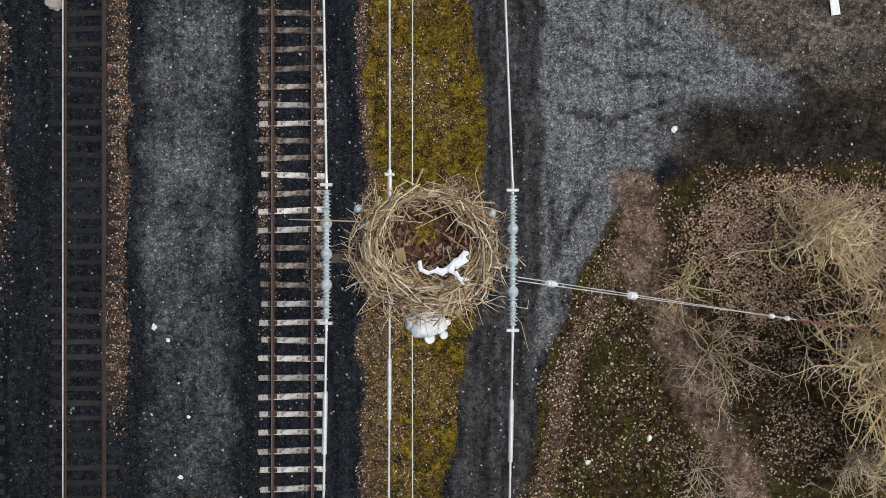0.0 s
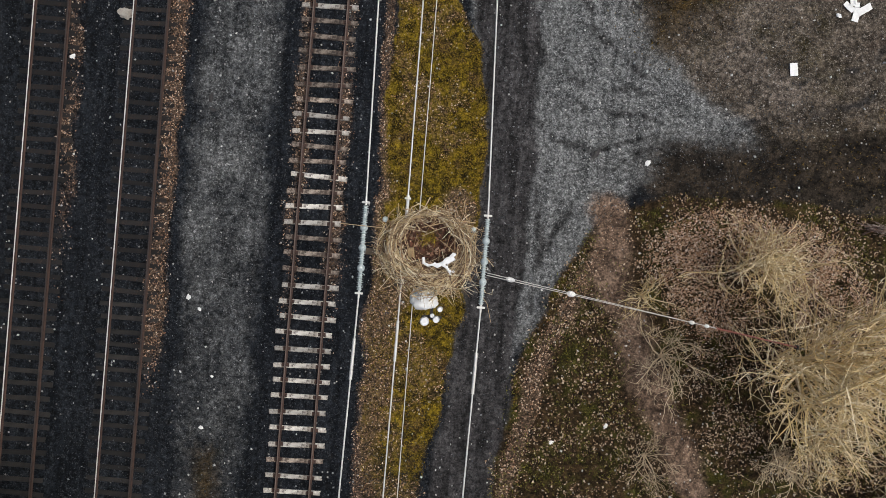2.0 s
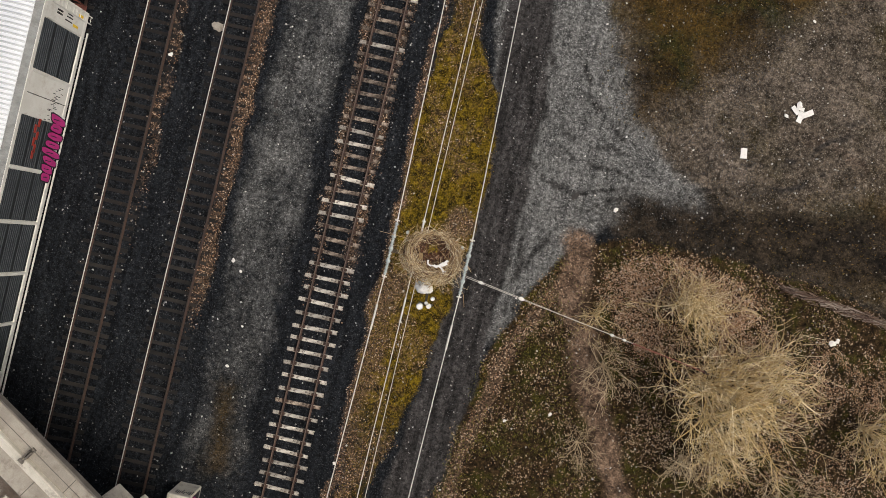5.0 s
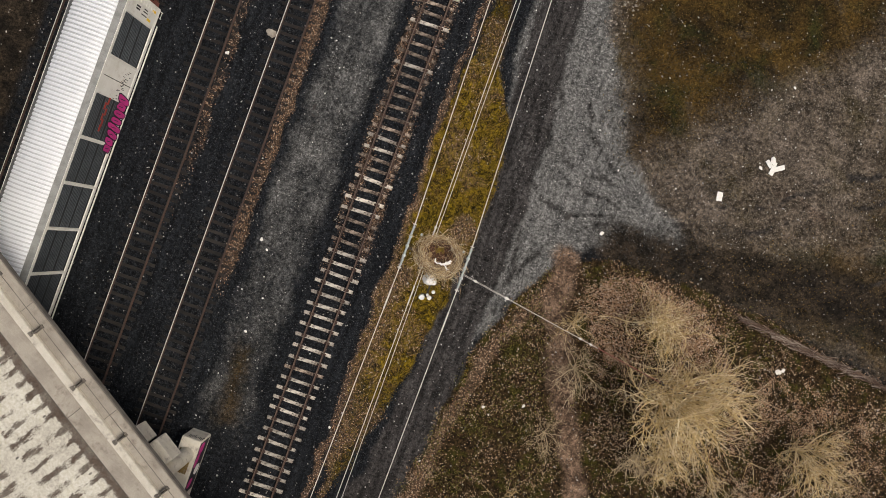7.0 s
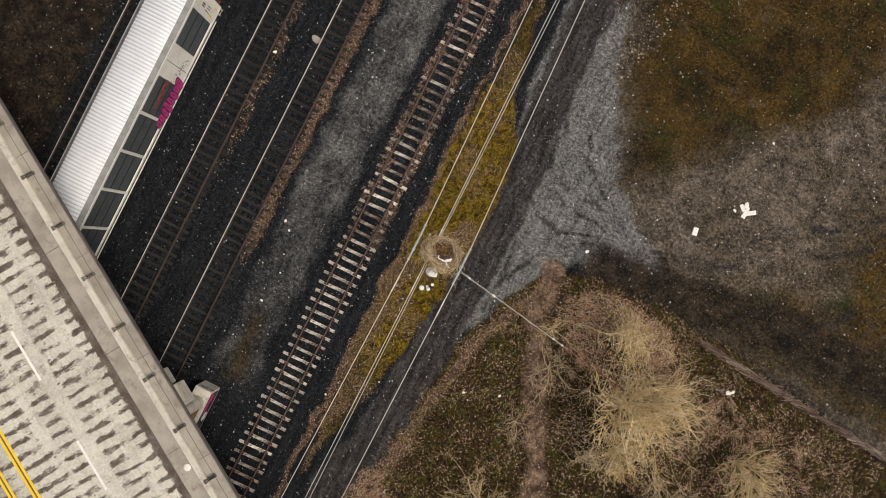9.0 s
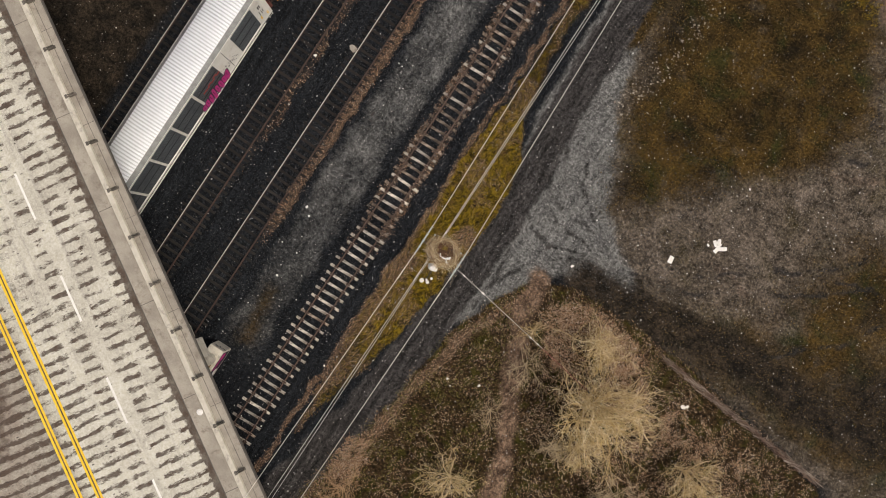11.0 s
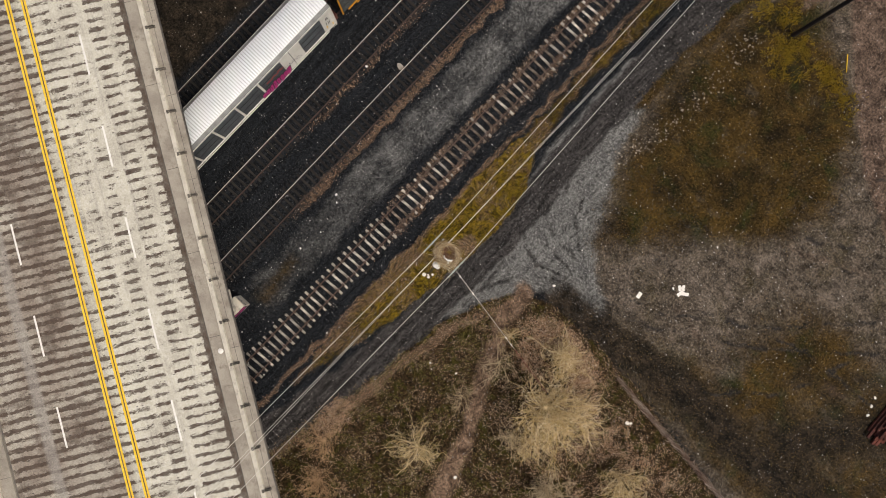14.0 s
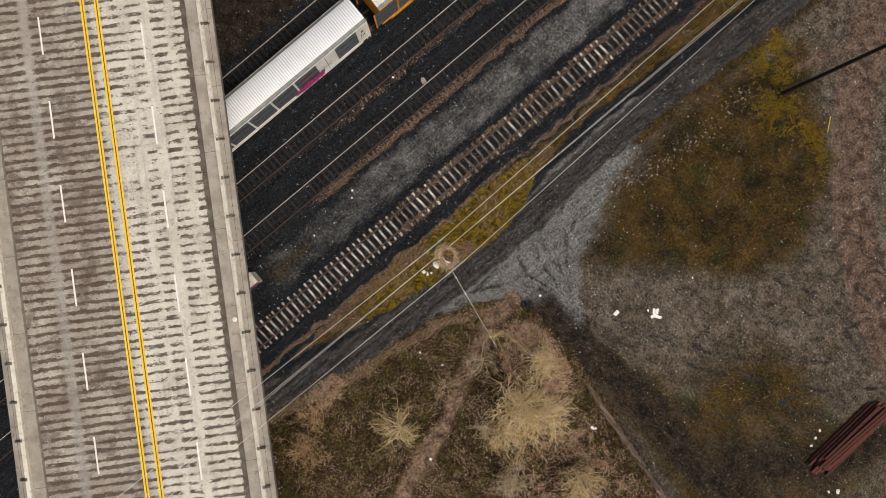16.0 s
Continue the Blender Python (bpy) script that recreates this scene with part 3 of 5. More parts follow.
railway_track(-5.72, -28, 48, TIE_PALE, "railway track with pale weathered sleepers and rusty rails", "yard tracks", 0.69, RAIL_TOP, 0.0, 1)
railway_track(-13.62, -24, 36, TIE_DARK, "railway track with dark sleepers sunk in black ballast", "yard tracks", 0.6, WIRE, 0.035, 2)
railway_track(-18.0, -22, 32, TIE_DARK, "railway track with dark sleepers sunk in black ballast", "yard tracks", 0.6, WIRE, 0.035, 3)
railway_track(-22.85, -20, 30, TIE_DARK, "railway track under the freight cars", "yard tracks", 0.6, RAIL_TOP, 0.03, 4)
railway_track(-26.85, -18, 28, TIE_DARK, "railway track with dark sleepers beyond the freight cars", "yard tracks", 0.6, WIRE, 0.035, 5)

# ---- road bridge over the yard ----
BRIDGE_M = pose(-29.43, -1.39, 0, 0, 0, -32.29)
B0, B1, DECK = -70.0, 110.0, 10.05


def deck_material():
    """Pale worn concrete with brown rows of stain across the lanes, in columns where the wheels and gutters run."""
    m, nt, b = node_mat("stained_bridge_deck")
    v = coords(nt)
    sep = nt.nodes.new("ShaderNodeSeparateXYZ")
    nt.links.new(v, sep.inputs[0])
    along, across = sep.outputs[0], sep.outputs[1]

    def column(at, half, soft):
        return step(nt, calc(nt, "ABSOLUTE", calc(nt, "SUBTRACT", across, at)), half + soft, half)

    def add(total, value, share):
        return calc(nt, "MULTIPLY_ADD", value, share, total)

    patch = step(nt, tex(nt, v, 0.35, 5, 0.65), 0.35, 0.7)
    c = mixc(nt, patch, (0.67, 0.65, 0.555), (0.5, 0.475, 0.4))
    far_side = step(nt, across, -9.9, -11.2)
    rag = tex(nt, coords(nt, (4.5, 1.5, 1.0)), 1.0, 8, 0.8)
    # rows of unequal width across the deck
    pitch = calc(nt, "MULTIPLY_ADD", tex(nt, coords(nt, (1.0, 0.25, 1.0)), 0.9, 3), 0.55, calc(nt, "DIVIDE", along, 0.74))
    row = calc(nt, "FLOOR", pitch)
    off_row = calc(nt, "ABSOLUTE", calc(nt, "SUBTRACT", calc(nt, "FRACT", pitch), 0.5))
    comb = nt.nodes.new("ShaderNodeCombineXYZ")
    nt.links.new(calc(nt, "MULTIPLY", row, 7.31), comb.inputs[0])
    nt.links.new(calc(nt, "MULTIPLY", across, 0.55), comb.inputs[1])
    streak = tex(nt, comb.outputs[0], 1.0, 4, 0.6)
    stretch = tex(nt, coords(nt, (0.045, 0.1, 1.0)), 1.0, 3, 0.55)
    rough = calc(nt, "SUBTRACT", rag, 0.5)
    s = add(calc(nt, "SUBTRACT", streak, 0.5), calc(nt, "SUBTRACT", stretch, 0.47), 0.9)
    s = add(s, rough, 0.9)
    for at, half, soft, share in ((-2.75, 0.15, 0.7, 0.34), (-4.75, 0.35, 0.45, 0.2), (-6.85, 0.3, 0.4, 0.14), (-8.6, 0.7, 0.7, 0.08), (-12.4, 1.2, 0.9, 0.16),
                                  (-17.3, 0.8, 0.6, 0.14), (-16.05, 0.2, 0.4, -0.2), (-7.6, 0.2, 0.4, -0.08), (-5.8, 0.2, 0.3, -0.12)):
        s = add(s, column(at, half, soft), share)
    s = add(s, far_side, 0.14)
    width = add(calc(nt, "MULTIPLY_ADD", tex(nt, coords(nt, (0.9, 0.35, 1.0)), 1.0, 2), 0.42, -0.03), far_side, 0.03)
    band = step(nt, calc(nt, "SUBTRACT", add(width, rough, 1.15), off_row), -0.06, 0.07)
    stain = calc(nt, "MULTIPLY", band, step(nt, s, -0.06, 0.14))
    kerb = add(column(-2.35, 0.1, 0.75), calc(nt, "SUBTRACT", tex(nt, v, 1.5, 7, 0.75), 0.5), 1.6)
    stain = calc(nt, "MAXIMUM", stain, step(nt, kerb, 0.5, 0.75))
    blot = add(calc(nt, "MULTIPLY", far_side, 0.1), tex(nt, coords(nt, (0.5, 0.4, 1.0)), 1.0, 8, 0.72), 1.0)
    stain = calc(nt, "MAXIMUM", stain, calc(nt, "MULTIPLY", step(nt, blot, 0.58, 0.72), 0.7))
    brown = mixc(nt, tex(nt, v, 2.2, 6, 0.7), (0.03, 0.02, 0.014), (0.125, 0.086, 0.062))
    c = mixc(nt, calc(nt, "MULTIPLY", far_side, calc(nt, "MULTIPLY_ADD", step(nt, tex(nt, v, 0.22, 5, 0.65), 0.35, 0.65), 0.45, 0.35)), c, (0.22, 0.168, 0.132))
    # a film of dirt in long wheel tracks
    film = step(nt, tex(nt, coords(nt, (0.05, 1.5, 1)), 1.0, 5, 0.65), 0.5, 0.72)
    c = mixc(nt, calc(nt, "MULTIPLY", film, 0.42), c, (0.27, 0.245, 0.215))
    c = mixc(nt, calc(nt, "MULTIPLY", stain, calc(nt, "MULTIPLY_ADD", step(nt, tex(nt, v, 1.1, 5, 0.7), 0.3, 0.65), 0.2, 0.79)), c, brown)
    # clustered black oil drips
    c = mixc(nt, calc(nt, "MULTIPLY", column(-16.05, 0.25, 0.35), 0.5), c, (0.36, 0.34, 0.31))
    drip = step(nt, cells(nt, coords(nt, (1.6, 0.8, 1.0)), 2.3, "Distance"), 0.24, 0.12)
    few = step(nt, tex(nt, v, 0.8, 5, 0.7), 0.5, 0.6)
    c = mixc(nt, calc(nt, "MULTIPLY", calc(nt, "MULTIPLY", drip, few), 0.85), c, (0.05, 0.042, 0.035))
    g = tex(nt, v, 9, 6, 0.8)
    c = mixc(nt, 0.4, c, mixc(nt, step(nt, g, 0.25, 0.75), (0.0, 0.0, 0.0), (1.0, 1.0, 1.0)), "OVERLAY")
    nt.links.new(c, b.inputs["Base Color"])
    b.inputs["Roughness"].default_value = 0.85
    bump(nt, b, g, 0.3, 0.01)
    return m


def road_bridge():
    br = thing("road_bridge", "concrete road bridge with stained deck, four lanes and two sidewalks", "bridge", BRIDGE_M, kind="structure")
    deck_paint = deck_material()
    part("deck", box(bmesh.new(), (B0, -19.35, DECK - 0.35), (B1, -2.2, DECK)), deck_paint, br, "pale concrete deck with brown transverse stains")
    for k, flip in enumerate((1, -1)):
        def at_u(u):
            return -u if flip > 0 else -21.55 + u
        def band(u0, u1):
            return tuple(sorted((at_u(u0), at_u(u1))))
        y0, y1 = band(1.22, 2.25)
        side = part("sidewalk", box(bmesh.new(), (B0, y0, DECK - 0.3), (B1, y1, DECK + 0.17), bev=0.02), CONCRETE, br, "grey-brown concrete sidewalk")
        y0, y1 = band(2.2, 2.36)
        part("gutter", box(bmesh.new(), (B0, y0, DECK - 0.1), (B1, y1, DECK + 0.02)), CONC_DARK, br, "dirty gutter joint")
        bm = bmesh.new()
        profile = [(0.84, -0.3), (1.24, -0.3), (1.2, 0.5), (0.88, 0.56), (0.84, 0.5)]
        ring = [[bm.verts.new((x, at_u(u), DECK + z)) for u, z in profile] for x in (B0, B1)]
        for i in range(5):
            q = (ring[0][i], ring[0][(i + 1) % 5], ring[1][(i + 1) % 5], ring[1][i])
            bm.faces.new(q if flip < 0 else q[::-1])
        par = part("parapet", bm, CONC_PALE, br, "low pale concrete parapet")
        y0, y1 = band(0.06, 0.86)
        part("edge_beam", box(bmesh.new(), (B0, y0, DECK - 0.12), (B1, y1, DECK + 0.3), bev=0.03), CONCRETE, br, "weathered concrete edge beam")
        y0, y1 = band(0.0, 0.07)
        part("drip_edge", box(bmesh.new(), (B0, y0, DECK - 0.1), (B1, y1, DECK + 0.24), bev=0.02), CONC_DARK, br)
        y0, y1 = band(0.46, 0.49)
        part("groove", box(bmesh.new(), (B0, y0, DECK + 0.2), (B1, y1, DECK + 0.304)), CONC_DARK, br)
        y0, y1 = band(1.5, 2.1)
        part("fascia_girder", box(bmesh.new(), (B0, y0, DECK - 1.9), (B1, y1, DECK - 0.28)), CONC_DARK, br)
        # joints across sidewalk and edge beam
        x = -66.0
        while x < 100:
            y0, y1 = band(1.24, 2.24)
            part("joint", box(bmesh.new(), (x, y0, DECK + 0.1), (x + 0.035, y1, DECK + 0.174)), CONC_DARK, br)
            y0, y1 = band(0.07, 0.84)
            part("joint", box(bmesh.new(), (x + 1.15, y0, DECK + 0.1), (x + 1.18, y1, DECK + 0.305)), CONC_DARK, br)
            x += 6.55
        # post brackets on the edge beam
        x = 1.9 - 3.27 * 12
        while x < 75:
            bm = bmesh.new()
            for off in (-0.055, 0.055):
                y0, y1 = band(0.42, 0.95)
                box(bm, (x + off - 0.025, y0, DECK + 0.28), (x + off + 0.025, y1, DECK + 0.62), bev=0.01)
            y0, y1 = band(0.88, 1.04)
            box(bm, (x - 0.13, y0, DECK + 0.5), (x + 0.13, y1, DECK + 0.6), bev=0.015)
            y0, y1 = band(0.36, 0.5)
            box(bm, (x - 0.1, y0, DECK + 0.29), (x + 0.1, y1, DECK + 0.42), bev=0.015)
            part("bracket", bm, BRACKET, br, "dull steel bracket")
            x += 3.27
    for u in (-4.6, -8.7, -12.8, -16.9):
        part("girder", box(bmesh.new(), (B0, u - 0.25, DECK - 1.9), (B1, u + 0.25, DECK - 0.3)), CONC_DARK, br)
    for u in (9.62, 9.86, 10.82, 11.06):
        part("yellow_line", box(bmesh.new(), (B0, -u - 0.075, DECK - 0.02), (B1, -u + 0.075, DECK + 0.005)), LINE_YELLOW, br, "yellow centre line")
    for u in (9.74, 10.94):
        part("tar_strip", box(bmesh.new(), (B0, -u - 0.05, DECK - 0.02), (B1, -u + 0.05, DECK + 0.0035)), BROWN_TAR, br, "brown strip between a pair of yellow lines")
    part("median_stain", box(bmesh.new(), (B0, -10.74, DECK - 0.02), (B1, -9.94, DECK + 0.003)), deck_paint, br, "brownish strip between the yellow lines")
    for u, first in ((6.2, 0.96), (14.77, -0.65)):
        x = first - 7.16 * 9
        while x < 75:
            part("lane_dash", box(bmesh.new(), (x, -u - 0.075, DECK - 0.02), (x + 3.2, -u + 0.075, DECK + 0.006)), LINE_WHITE, br, "white lane dash")
            x += 7.16
    # added white dome that stands for a bright glint on the sidewalk
    bm = bmesh.new()
    bmesh.ops.create_uvsphere(bm, u_segments=14, v_segments=8, radius=0.22, matrix=pose(26.9, -1.6, DECK + 0.16) @ Matrix.Diagonal((1, 1, 0.35, 1)))
    part("cap", bm, PLASTIC, br, "small white dome added for a bright glint on the sidewalk", True)
    return br


BRACKET = surface("dull_bracket_steel", (0.2, 0.18, 0.15), (0.12, 0.105, 0.09), 5, 0.7, 0.3)
BROWN_TAR = surface("brown_tar", (0.12, 0.075, 0.045), (0.2, 0.14, 0.09), 2, 0.9)
road_bridge()


def bridge_pier():
    p = thing("bridge_pier", "pale concrete bridge pier with round column and sprayed footing", "bridge pier", kind="structure")
    part("footing", box(bmesh.new(), (-11.05, -21.5, -0.3), (-9.85, -15.45, 1.9), bev=0.05), CONC_PALE, p, "pale concrete footing with mossy top")
    part("moss", box(bmesh.new(), (-10.92, -17.6, 1.85), (-10.1, -16.15, 1.912)), MOSS_BROWN, p, "brown moss on the footing")
    for y in (-16.45, -20.2):
        part("column", rod(bmesh.new(), (-10.45, y, 1.85), (-10.45, y, 8.6), 0.46, sides=24), CONC_PALE, p, "round pale column")
    m = pose(-10.65, -14.95, 0, 0, 0, -32.29)
    part("cap_beam", box(bmesh.new(), (-0.72, -8.2, 4.7), (0.72, 0.0, 6.1), m, 0.05), CONC_PALE, p)
    part("bearing_block", box(bmesh.new(), (-0.62, -8.6, 6.1), (0.55, -0.35, 7.0), m, 0.04), CONC_PALE, p)
    part("bearing_block", box(bmesh.new(), (-1.9, -8.2, 5.2), (-0.85, -0.25, 7.6), m, 0.04), CONC_PALE, p)
    g = part("graffiti", box(bmesh.new(), (-9.862, -18.9, 0.15), (-9.842, -15.6, 1.72), bev=0.006), BLACK_PAINT, p, "black sprayed ground of the graffiti")
    for y, z, w, h, lean, paint in ((-16.05, 1.2, 0.75, 0.8, 0.2, PINK), (-16.75, 1.35, 0.9, 0.55, -0.2, PINK), (-17.5, 0.75, 0.7, 0.75, 0.3, LINE_WHITE), (-18.3, 1.2, 0.6, 0.7, 0.1, PINK)):
        part("stroke", blob_letter(y, z, w, h, lean, 3), paint, g, "puffy sprayed letter").location = (-9.842, 0, 0)
    rnd = random.Random(5)
    for k in range(9):
        y = -15.452
        part("scribble", box(bmesh.new(), (-10.75 + 0.1 * k, y - 0.006, 1.0 + rnd.uniform(0, 0.3)), (-10.7 + 0.1 * k, y + 0.004, 1.4 + rnd.uniform(0, 0.3))), BLACK_PAINT, p)


MOSS_BROWN = surface("brown_moss", (0.16, 0.1, 0.03), (0.24, 0.17, 0.06), 3, 0.95, dirt=(0.4, 0.37, 0.3))

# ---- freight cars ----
# near-black back of the louvres: shade between the slats, put into the colour
PANEL_SHADE = surface("panel_shadow_steel", (0.022, 0.025, 0.028), (0.03, 0.034, 0.038), 1.5, 0.7, 0.2, random=0.1)


def louvre_panel(y0, y1, z0, z1, x):
    """A recessed panel of level ribs, in three wider bands."""
    bm = bmesh.new()
    n = 21
    for k in range(n):
        z = z0 + (k + 0.5) * (z1 - z0) / n
        w = 0.07
        if k % 7 == 0:
            continue
        out = 0.02
        box(bm, (x - 0.035, y0, z - w / 2), (x - 0.03 + out, y1, z + w / 2))
    return bm


def corrugated_roof(length, half, z0, rise, lo, hi, pitch=0.24):
    """Roof sheet between the shares lo and hi of its width, with ridges across the car."""
    bm = bmesh.new()
    cols = [lo + (hi - lo) * k / 6 for k in range(7)]
    rows = int(length / (pitch / 4))
    grid = []
    for j in range(rows + 1):
        y = -length * j / rows
        ph = (j % 4)
        zz = 0.012 * (ph % 2)
        grid.append([bm.verts.new((half * c, y, z0 + rise * (1 - abs(c) ** 2.6) + zz)) for c in cols])
    for j in range(rows):
        for k in range(6):
            bm.faces.new((grid[j][k], grid[j + 1][k], grid[j + 1][k + 1], grid[j][k + 1]))
    return bm


def roof_ribs(length, half, z0, rise, lo, hi, pitch=0.24):
    """White flat-topped ribs standing across the roof sheet."""
    bm = bmesh.new()
    cols = [lo + (hi - lo) * k / 8 for k in range(9)]
    for j in range(int(length / pitch)):
        y = -0.06 - pitch * j
        rows = []
        for dy, dz in ((0.0, 0.0), (-0.02, 0.07), (-0.135, 0.07), (-0.155, 0.0)):
            rows.append([bm.verts.new((half * c, y + dy, z0 + rise * (1 - abs(c) ** 2.6) + dz)) for c in cols])
        for a, b in zip(rows, rows[1:]):
            for k in range(8):
                bm.faces.new((a[k], b[k], b[k + 1], a[k + 1]))
    return bm


def bogie(car, y):
    for dy in (-0.9, 0.9):
        for sx in (-0.75, 0.75):
            w = part("wheel", rod(bmesh.new(), (sx - 0.065, y + dy, 0.69), (sx + 0.065, y + dy, 0.69), 0.45, sides=20), DARK_STEEL, car)
        part("axle", rod(bmesh.new(), (-0.75, y + dy, 0.69), (0.75, y + dy, 0.69), 0.08), DARK_STEEL, car)
    for sx in (-0.98, 0.98):
        part("bogie_frame", box(bmesh.new(), (sx - 0.08, y - 1.25, 0.5), (sx + 0.08, y + 1.25, 0.85), bev=0.04), DARK_STEEL, car)


def freight_car(name, label, y_end, paint, roof, length=27.3):
    """A tall covered car-carrier wagon; its own y runs back from the near end."""
    car = thing(name, label, "freight car", pose(-22.85, y_end, 0))
    half, eave = 1.52, 4.93
    part("body", box(bmesh.new(), (-half + 0.06, -length, 0.95), (half - 0.06, -0.02, eave)), paint, car, "painted steel body")
    part("underframe", box(bmesh.new(), (-1.3, -length + 0.3, 0.72), (1.3, -0.3, 0.98)), DARK_STEEL, car)
    # grey sheet under white ribs paints the roof's shaded grooves and bright crests
    part("roof", corrugated_roof(length, half, eave, 0.42, -0.78, 0.78), ROOF_VALLEY, car, "roof sheet, greyed as shade between the ribs")
    part("rib", roof_ribs(length, half, eave, 0.42, -0.785, 0.785), roof, car, "white roof ribs")["kind"] = "stuff"
    for lo, hi in ((-1.0, -0.78), (0.78, 1.0)):
        part("roof_edge", corrugated_roof(length, half, eave, 0.42, lo, hi), ROOF_GREY, car, "grey ribbed roof edge")
    for y in (-2.2, -length + 2.2):
        bogie(car, y)
    for sx in (-1, 1):
        x = half * sx
        def slab(y0, y1, z0, z1, depth=0.05, out=0.0):
            a, b = sorted((x - sx * depth, x + sx * out))
            return box(bmesh.new(), (a, y0, z0), (b, y1, z1))
        part("top_rail", slab(-length, 0, 4.72, 4.95, 0.06, 0.012), paint, car)
        part("side_sill", slab(-length, 0, 0.95, 1.18, 0.06, 0.015), paint, car)
        part("end_panel", slab(-1.35, 0, 1.18, 4.72, 0.06, 0.0), paint, car)
        part("step_rail", slab(-length + 1, -1.0, 0.62, 0.7, 0.03, 0.03), paint, car)
        y, k = -1.35, 0
        while y > -length + 1.2:
            if k == 1:
                d = part("door_panel", slab(y - 2.1, y, 1.18, 4.72, 0.06, -0.012), paint, car, "plain white panel")
                part("seam", slab(y - 1.07, y - 1.03, 1.2, 4.7, 0.03, -0.008), DARK_STEEL, d)
                y -= 2.1
            else:
                bm = louvre_panel(y - 2.56, y - 0.05, 1.25, 4.66, half)
                if sx < 0:
                    bmesh.ops.scale(bm, vec=(-1, 1, 1), verts=bm.verts)
                    bmesh.ops.reverse_faces(bm, faces=bm.faces)
                back = part("louvre_panel", slab(y - 2.56, y - 0.05, 1.25, 4.66, 0.06, -0.033), PANEL_SHADE, car, "louvred panel back, coloured dark as shade between the slats")
                part("louvre", bm, SCREEN, back, "level grey slats")["kind"] = "stuff"
                y -= 2.6
                part("post", slab(y - 0.13, y, 1.18, 4.72, 0.06, 0.03), paint, car, "white post")
                y -= 0.13
            k += 1
    # end ladder, coupler and grab irons
    for y in (-0.12, -0.5):
        part("ladder_rail", box(bmesh.new(), (half + 0.02, y - 0.02, 0.6), (half + 0.06, y + 0.02, 4.6)), paint, car)
    for k in range(11):
        part("rung", rod(bmesh.new(), (half + 0.045, -0.5, 0.75 + 0.35 * k), (half + 0.045, -0.12, 0.75 + 0.35 * k), 0.014, sides=6), paint, car)
    part("end_platform", box(bmesh.new(), (-1.35, 0.0, 1.0), (1.35, 0.35, 1.06)), RUST_RED, car, "rusty end platform")
    for sx in (-1.3, 1.3):
        part("end_post", box(bmesh.new(), (sx - 0.03, 0.28, 1.0), (sx + 0.03, 0.34, 2.0)), RUST_RED, car)
    part("end_rail", box(bmesh.new(), (-1.3, 0.29, 1.95), (1.3, 0.33, 2.0)), RUST_RED, car)
    part("coupler", box(bmesh.new(), (-0.14, -0.2, 0.72), (0.14, 0.72, 0.98), bev=0.03), DARK_STEEL, car, "steel coupler")
    return car


white_car = freight_car("freight_car", "tall white covered freight car with louvred side panels and graffiti", 8.2, WHITE_PAINT, ROOF_WHITE)
freight_car("freight_car", "orange-yellow covered freight car coupled behind the white one", 9.72 + 27.3, YELLOW_CAR, CONC_PALE)


def blob_letter(y, z, w, h, lean, seed):
    """A puffy sprayed letter on the car's side."""
    rnd = random.Random(seed)
    bm = bmesh.new()
    pts = []
    for k in range(14):
        a = 2 * math.pi * k / 14
        r = 1 + 0.16 * math.sin(2 * a + seed) + rnd.uniform(-0.07, 0.07)
        c, s = math.cos(a), math.sin(a)
        pts.append((abs(c) ** 0.7 * math.copysign(1, c) * w * r / 2, abs(s) ** 0.7 * math.copysign(1, s) * h * r / 2))
    front = [bm.verts.new((0.012, y + p + lean * q, z + q)) for p, q in pts]
    back = [bm.verts.new((0.0, y + p + lean * q, z + q)) for p, q in pts]
    bm.faces.new(front)
    for k in range(14):
        bm.faces.new((back[k], back[(k + 1) % 14], front[(k + 1) % 14], front[k]))
    return bm


bridge_pier()
for k in range(8):
    y = -6.0 - 0.44 * k
    h = (1.65, 1.3, 1.45, 1.3, 1.55, 1.35, 1.25, 1.0)[k]
    out = part("graffiti", blob_letter(y, 1.55 - 0.03 * (k % 3), 0.5, h + 0.12, 0.12, k + 1), BLACK_PAINT, white_car, "black graffiti outline")
    out.location = (1.548, 0, 0)
    ink = part("graffiti_fill", blob_letter(y, 1.55 - 0.03 * (k % 3), 0.37, h - 0.06, 0.12, k + 1), PINK, out, "magenta graffiti letter")
    ink.location = (0.008, 0, 0)
    slit = part("graffiti_line", box(bmesh.new(), (0.012, y - 0.02, 1.35), (0.022, y + 0.025, 1.35 + h * 0.4)), BLACK_PAINT, out)
rnd = random.Random(8)
for k in range(6):
    z = 3.15 + rnd.uniform(-0.16, 0.16)
    y = -6.2 - 0.33 * k
    part("red_smear", box(bmesh.new(), (1.5, y - 0.42, z - 0.09), (1.522, y, z + 0.09)), RED_PAINT, white_car, "red sprayed smear")
for k in range(22):
    y, z = -4.4 - 0.085 * k + rnd.uniform(-0.02, 0.02), 1.5 + rnd.uniform(0, 0.75) + 0.02 * k
    part("scribble", box(bmesh.new(), (1.5, y, z), (1.512, y + 0.035, z + rnd.uniform(0.15, 0.4))), BLACK_PAINT, white_car)
for k, (y, z, h, w) in enumerate(((-0.9, 3.3, 0.5, 0.1), (-0.75, 3.3, 0.5, 0.1), (-1.0, 2.3, 0.7, 0.06), (-0.8, 2.3, 0.6, 0.06), (-0.65, 2.35, 0.5, 0.06))):
    part("lettering", box(bmesh.new(), (1.52, y, z), (1.526, y + w, z + h)), DARK_STEEL, white_car)
